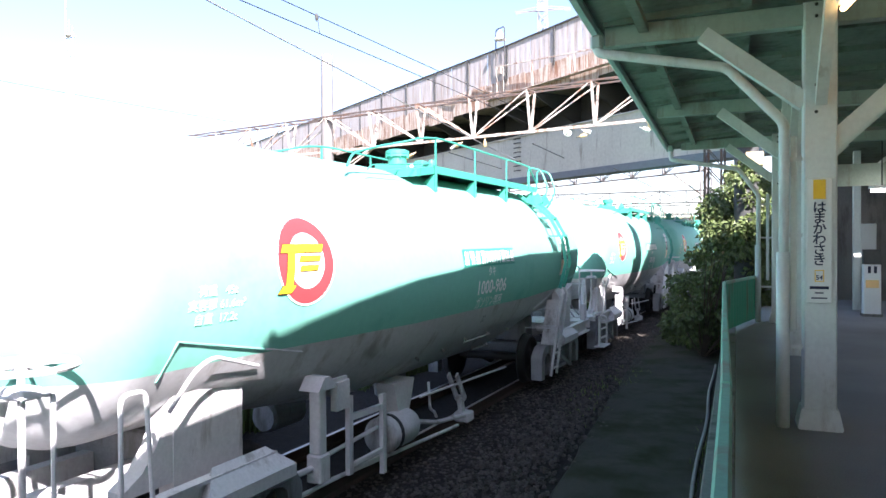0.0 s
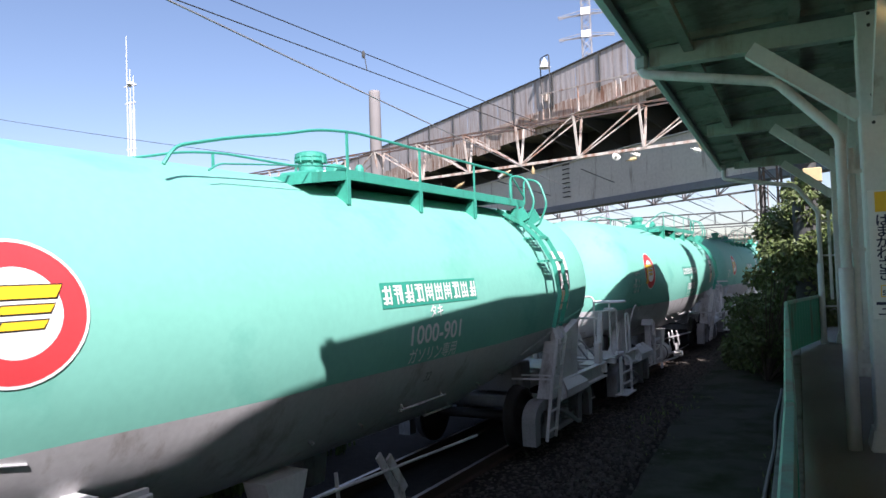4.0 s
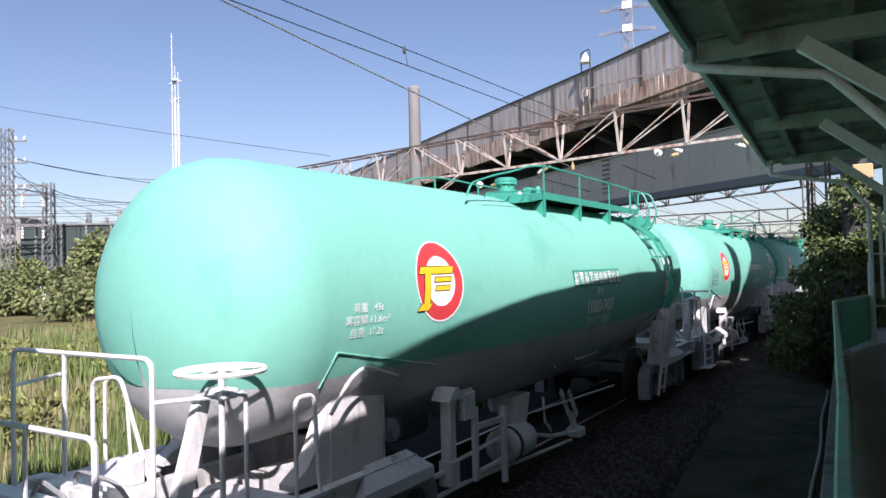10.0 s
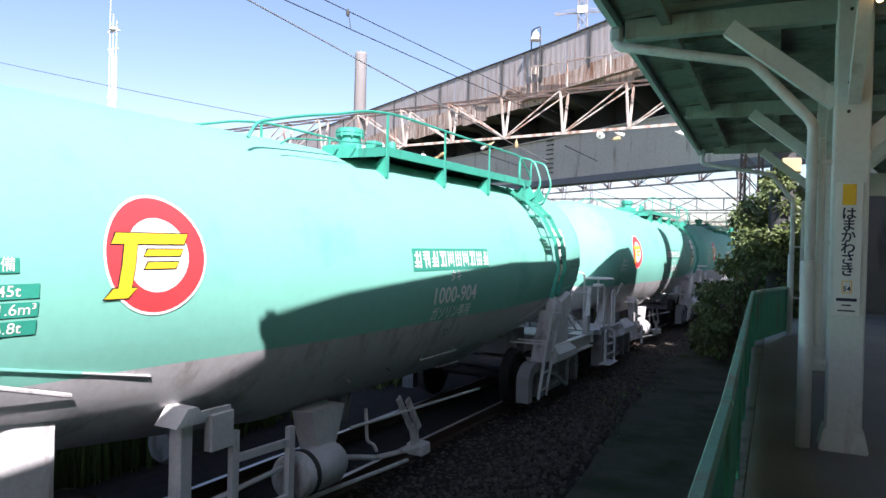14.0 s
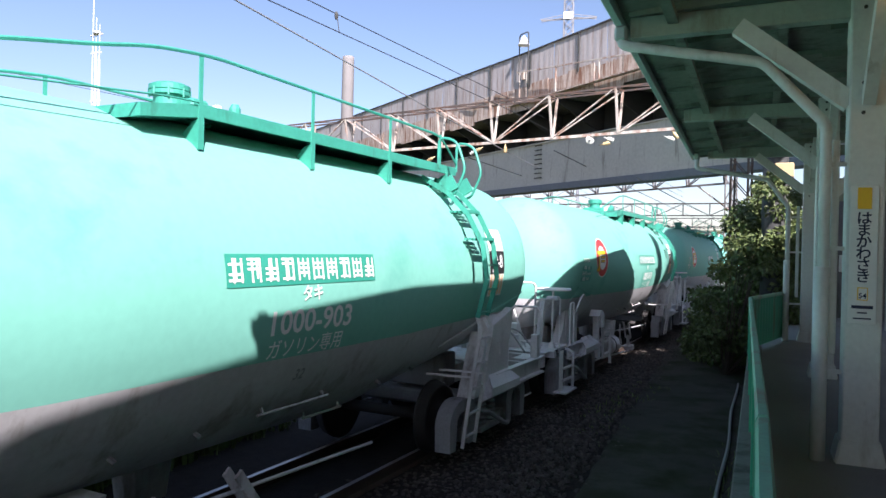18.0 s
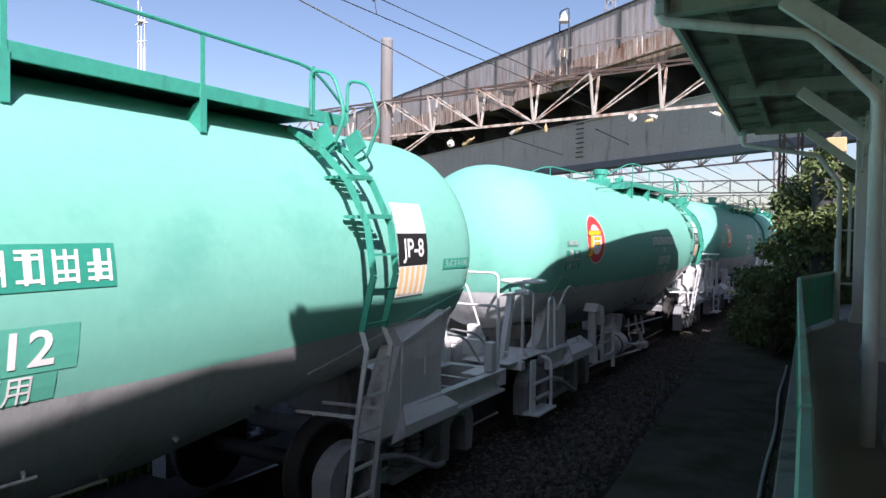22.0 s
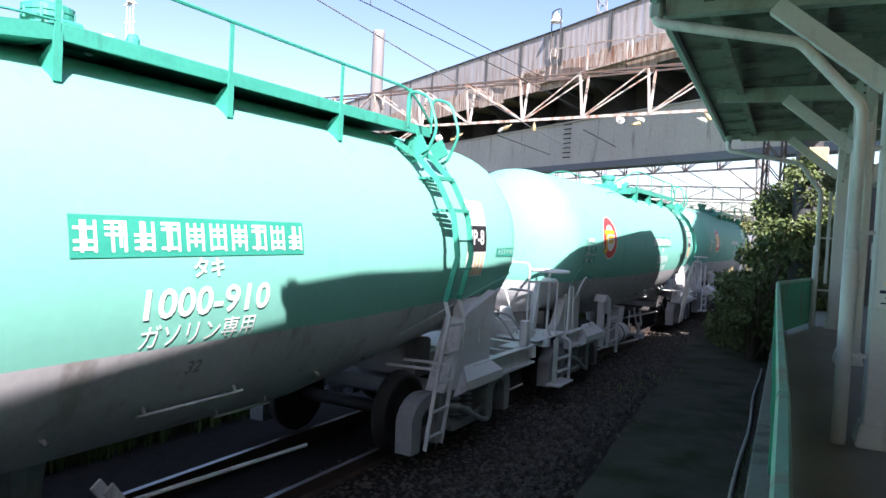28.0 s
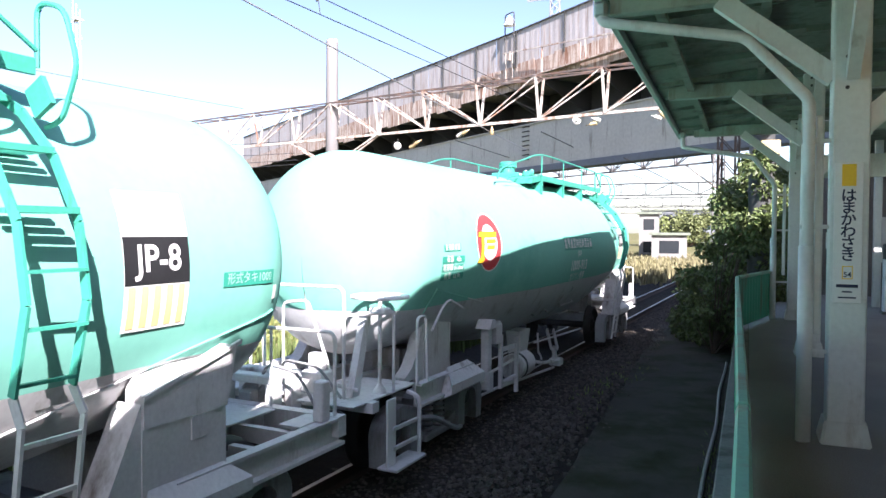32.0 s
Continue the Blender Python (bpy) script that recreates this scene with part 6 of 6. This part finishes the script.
def bush(x, y, r, h, rng, mat, leaves, size, label, name="bush", cat="bush", trunk=0.08):
    b = thing(name, label, cat, "bushes and trees beyond the yard", pose(x, y, -0.22, 0, 0, rng.uniform(0, 360)))
    clumps = []
    for _ in range(26):
        a, q = rng.uniform(0, 6.28), rng.random() ** 0.6
        z = h * (0.12 + 0.83 * rng.random())
        k = math.sqrt(max(0.05, 1 - ((z / h - 0.45) / 0.6) ** 2))
        clumps.append(((math.cos(a) * r * q * k, math.sin(a) * r * q * k, z), r * rng.uniform(0.22, 0.42)))
    me = leaf_mesh("crown", clumps, leaves, size, mat, rng)
    o = new("crown", me)
    o.parent = b
    bm = B()
    branchy(bm, (0, 0, 0), [c[0] for c in clumps[::2]], trunk, rng)
    part("trunk", bm, M_BARK, b)
    return b


_rng = random.Random(21)
_kinds = [bush(-40, 34, 3.2, 4.2, _rng, M_LEAF2, 3600, 0.34, "rounded olive-green bush in the rough grass"), bush(-44, 26, 2.6, 3.0, _rng, M_LEAF2, 3000, 0.30, "rounded olive-green bush in the rough grass"), bush(-62, 44, 4.5, 7.0, _rng, M_LEAF2, 4200, 0.5, "bushy dark green tree beyond the grass", "tree", "tree", 0.2)]
for _i in range(46):
    _k = _kinds[_i % 3 if _i >= 20 else _i % 2]
    _a = _i / 46
    _x = -30 - 66 * _rng.random()
    _y = 20 + 75 * _rng.random() + (-_x - 30) * 0.15
    if _i < 12:
        _x, _y = -48 - 30 * _rng.random(), 22 + 34 * _rng.random()
    copy_thing(_k, pose(_x, _y, -0.22, 0, 0, _rng.uniform(0, 360)))
for _i in range(14):
    copy_thing(_kinds[2], pose(-22 + 2.0 * _i + _rng.uniform(-2, 2), 150 + _rng.uniform(-12, 25), -0.22, 0, 0, _rng.uniform(0, 360)))


def grass(name, count, area, h0, h1, mat, label, seed, wide=0.012, lean=0.25, keep=None):
    rng = random.Random(seed)
    vs, fs = [], []
    for _ in range(count):
        while True:
            x, y = area(rng)
            n = noise.noise((x * 0.22, y * 0.22, seed))
            if n > -0.35 + rng.random() * 0.4:
                break
        h = rng.uniform(h0, h1) * (0.7 + 0.6 * max(0, n + 0.3))
        for b in range(3):
            a = rng.uniform(0, 6.28)
            dx, dy = math.cos(a), math.sin(a)
            w = wide * rng.uniform(0.7, 1.5)
            o = Vector((x + rng.gauss(0, 0.05), y + rng.gauss(0, 0.05), -0.22))
            l = lean * h * rng.random()
            k = len(vs)
            vs += [o + Vector((-dy * w, dx * w, 0)), o + Vector((dy * w, -dx * w, 0)), o + Vector((dx * l * 0.4 - dy * w * 0.8, dy * l * 0.4 + dx * w * 0.8, h * 0.6)), o + Vector((dx * l * 0.4 + dy * w * 0.8, dy * l * 0.4 - dx * w * 0.8, h * 0.6)), o + Vector((dx * l, dy * l, h))]
            fs += [(k, k + 1, k + 3, k + 2), (k + 2, k + 3, k + 4)]
    me = bpy.data.meshes.new(name)
    me.from_pydata([tuple(v) for v in vs], [], fs)
    me.materials.append(mat)
    return tagged(new(name, me), label, "grass", kind="stuff")


grass("tall_grass", 8000, lambda r: (-8.6 - 26 * r.random() ** 1.5, -4 + 44 * r.random()), 0.35, 0.95, M_GRASS, "tall yellowing grass beside the track", 3, 0.016)
grass("green_weeds", 19000, lambda r: (-8.4 - 24 * r.random() ** 1.3, -4 + 44 * r.random()), 0.3, 0.85, M_GRASS2, "green weeds among the yellow grass", 5, 0.02)
grass("track_grass", 9000, lambda r: (-6.75 - 2.2 * r.random(), -4 + 34 * r.random()), 0.45, 1.0, M_GRASS2, "dense tall weeds at the far edge of the track", 12, 0.02)


def weed_field():
    rng = random.Random(17)
    clumps = []
    for _ in range(420):
        x, y = -8.4 - 22 * rng.random() ** 1.4, -2 + 40 * rng.random()
        n = noise.noise((x * 0.25, y * 0.25, 2))
        clumps.append(((x, y, -0.1 + rng.uniform(0.1, 0.45) * (1 + n)), rng.uniform(0.25, 0.55)))
    me = leaf_mesh("weeds", clumps, 30000, 0.13, M_WEED, rng, -0.6)
    tagged(new("weeds", me), "leafy olive and yellow-green weeds beside the track", "weeds", kind="stuff")


weed_field()
grass("far_grass", 9000, lambda r: (-60 + 57 * r.random(), 34 + 50 * r.random()), 0.3, 0.8, M_GRASS, "rough yellow grass of the far yard", 6, 0.05)
grass("path_weeds", 150, lambda r: (-1.75 - 0.085 * 9 + r.gauss(0, 0.25) - 0.4, 3.5 + 12 * r.random()), 0.04, 0.14, M_GRASS2, "small weeds along the edge of the asphalt strip", 7, 0.01, 0.8)
grass("wall_weeds", 260, lambda r: (lambda v: (-0.36 - 0.049 * v + r.gauss(0, 0.05), v))(2 + 12 * r.random()), 0.05, 0.2, M_GRASS2, "small weeds at the foot of the platform wall", 9, 0.008, 0.8)


def building(x, y, w, d, h, mat, label, name="building", roof=True, rz=0, rows=2, cols=4):
    b = thing(name, label, "building", "distant buildings", pose(x, y, -0.22, 0, 0, rz))
    bm = B()
    box(bm, -w / 2, w / 2, -d / 2, d / 2, 0, h)
    part("wall", bm, mat, b)
    if roof:
        bm = B()
        box(bm, -w / 2 - 0.3, w / 2 + 0.3, -d / 2 - 0.3, d / 2 + 0.3, h, h + 0.25)
        part("roof", bm, M_ROOFU, b)
    for i in range(cols):
        for j in range(rows):
            bm = B()
            cx, cz = -w / 2 + w * (i + 0.5) / cols, h * (j + 0.55) / rows
            ww, hh = w / cols * 0.28, h / rows * 0.24
            box(bm, cx - ww, cx + ww, -d / 2 - 0.03, -d / 2 + 0.02, cz - hh, cz + hh)
            part("window", bm, M_WINDOW, b)


building(-10.6, 72, 3.2, 3, 2.5, M_BUILD, "low cream-walled yard hut with flat roof", "hut", True, 8, 1, 1)
building(-13.2, 76, 1.9, 3, 4.6, M_BUILD, "narrow cream relay building in the yard", "relay_building", True, 8, 2, 1)
building(-12, 150, 30, 10, 7, M_BUILDG, "long grey industrial building behind the yard", "shed", True, 4, 2, 9)
for _i, (_x, _y, _w, _h) in enumerate(((-150, 110, 26, 15), (-118, 120, 18, 11), (-180, 120, 40, 12), (-90, 140, 24, 10), (-200, 90, 30, 18), (-135, 150, 20, 20), (-66, 160, 30, 9))):
    building(_x, _y, _w, 12, _h, M_BUILDG if _i % 2 else M_BUILD, "pale distant factory building past the trees", "factory_building", True, 35, 3, 6)

# ---- things under the canopy ----
def station_sign():
    s = thing("station_sign", "white vertical station name board with blue-black Japanese letters", "sign", at=onplat(0.62, 6.07 - 0.120, PLAT_Z))
    bm = B()
    box(bm, -0.088, 0.088, -0.014, 0.0, 0.99, 1.955, 0.004)
    part("board", bm, M_SIGN, s)
    bm = B()
    box(bm, -0.043, 0.043, -0.019, -0.014, 1.793, 1.943)
    part("yellow_patch", bm, M_YELP, s, "yellow patch")
    for i, ch in enumerate("はまかわさき"):
        bm = B()
        vs, fs = words(ch, 0.098)
        ws = [bm.verts.new((p[0], -0.017, 1.724 - i * 0.0815 + p[1])) for p in vs]
        for f in fs:
            bm.faces.new([ws[k] for k in f])
        part("letter", bm, M_INK, s)
    bm = B()
    box(bm, -0.032, 0.032, -0.0155, -0.014, 1.155, 1.245)
    part("line_mark", bm, M_YELP, s)
    bm = B()
    box(bm, -0.026, 0.026, -0.0165, -0.0155, 1.161, 1.239)
    part("line_mark_field", bm, M_SIGN, s)
    bm = B()
    vs, fs = words("54", 0.05)
    ws = [bm.verts.new((p[0], -0.017, 1.185 + p[1])) for p in vs]
    for f in fs:
        bm.faces.new([ws[k] for k in f])
    part("number", bm, M_INK, s)
    for z, w in ((1.108, 0.066), (1.068, 0.03), (1.028, 0.055)):
        bm = B()
        box(bm, -w, w, -0.0165, -0.014, z - (0.011 if w > 0.06 else 0.005), z + (0.011 if w > 0.06 else 0.005))
        part("small_print", bm, M_INK, s)


station_sign()


def card_reader(u, v):
    r = thing("card_reader", "white card reader post with dark screen and orange panel", "card reader", at=onplat(u, v, PLAT_Z))
    bm = B()
    box(bm, -0.15, 0.15, -0.12, 0.12, 0.0, 1.0, 0.02)
    part("body", bm, M_LAMPW, r)
    bm = B()
    prism(bm, [(-0.13, 1.0), (0.12, 1.0), (0.12, 1.28), (-0.02, 1.28)], "x", -0.14, 0.14)
    part("screen_head", bm, M_DARK, r)
    for x in (-0.05, 0.05):
        bm = B()
        box(bm, x - 0.025, x + 0.025, -0.128, -0.12, 0.83, 0.96)
        part("pictogram", bm, M_INK, r)
    bm = B()
    box(bm, -0.11, 0.11, -0.127, -0.12, 0.55, 0.70)
    part("orange_panel", bm, M_ORANGE, r)
    bm = B()
    box(bm, -0.17, 0.17, -0.14, 0.14, 0.0, 0.05)
    part("plinth", bm, M_CONC, r)


card_reader(2.42, 15.5)


def inner_post(u, v):
    p = thing("inner_post", "pale painted steel post under the canopy", "post", "posts at the back of the platform", onplat(u, v, PLAT_Z))
    bm = B()
    box(bm, -0.07, 0.07, -0.07, 0.07, 0, 3.32, 0.01)
    part("shaft", bm, M_COLUMN, p)
    for k in (-1, 1):
        bm = B()
        bar(bm, (k * 0.7, 0, 3.3), (k * 0.05, 0, 2.7), 0.06, 0.08)
        part("brace", bm, M_COLUMN, p)


for _v in (-1.6, 6.1, 13.8, 17.5):
    inner_post(4.4, _v)
inner_post(2.35, 16.8)


def station_house():
    h = thing("station_house", "dim station building at the back of the platform", "building", at=PLAT)
    M_WALL = M_CONC
    bm = B()
    box(bm, 1.2, 9.0, 19.5, 19.7, PLAT_Z, 4.4)
    part("end_wall", bm, M_WALL, h)
    # unseen wall and wide roof, added to limit the light under the canopy
    bm = B()
    box(bm, 8.8, 9.0, -16, 19.5, PLAT_Z, 3.3)
    part("back_wall", bm, M_WALL, h)
    bm = B()
    box(bm, 4.9, 11.4, -16, 19.8, 4.42, 4.6)
    part("roof", bm, M_ROOFU, h)
    bm = B()
    box(bm, 2.0, 4.9, 14.5, 19.8, 4.42, 4.6)
    part("roof", bm, M_ROOFU, h)
    bm = B()
    box(bm, 1.2, 8.8, 14.6, 14.7, 3.55, 3.95)
    part("lintel", bm, M_BEAM, h, "pale green cross lintel")
    for u, z0, z1, w, m in ((2.9, 1.9, 2.95, 0.45, M_SIGN), (3.45, 2.1, 2.75, 0.2, M_SIGN), (4.3, 2.0, 2.95, 0.6, M_WINDOW), (1.75, 2.2, 2.6, 0.14, M_SIGN)):
        bm = B()
        box(bm, u - w / 2, u + w / 2, 19.44, 19.5, z0, z1, 0.01)
        part("notice_board" if m is M_SIGN else "window", bm, m, h)
    for v in np.arange(-15, 19, 3.4):
        bm = B()
        box(bm, 8.83, 8.97, v, v + 0.14, 3.3, 4.42)
        part("window_post", bm, M_COLUMN, h)


station_house()


def tube_light(u, v, z, rz, length=1.2, mat=None, hang=True):
    t = thing("tube_light", "lit fluorescent tube under the canopy", "tube light", "tube lights under the canopy", onplat(u, v, z, rz))
    bm = B()
    box(bm, -0.05, 0.05, -length / 2, length / 2, 0.03, 0.08, 0.008)
    part("housing", bm, M_LAMPW, t)
    bm = B()
    tube(bm, [(0, -length / 2 + 0.04, 0), (0, length / 2 - 0.04, 0)], 0.022, 8)
    part("tube", bm, mat or M_TUBE, t)
    for y in (-length / 3, length / 3):
        bm = B()
        tube(bm, [(0, y, 0.08), (0, y, 4.42 - z)], 0.012, 5)
        part("hanger", bm, M_DARK, t)


tube_light(0.78, 4.75, 4.16, 8, 1.2, M_WARMTUBE)
tube_light(2.75, 14.0, 3.42, 88, 1.2)
tube_light(3.3, 9.5, 4.1, 0, 1.2)


motions()
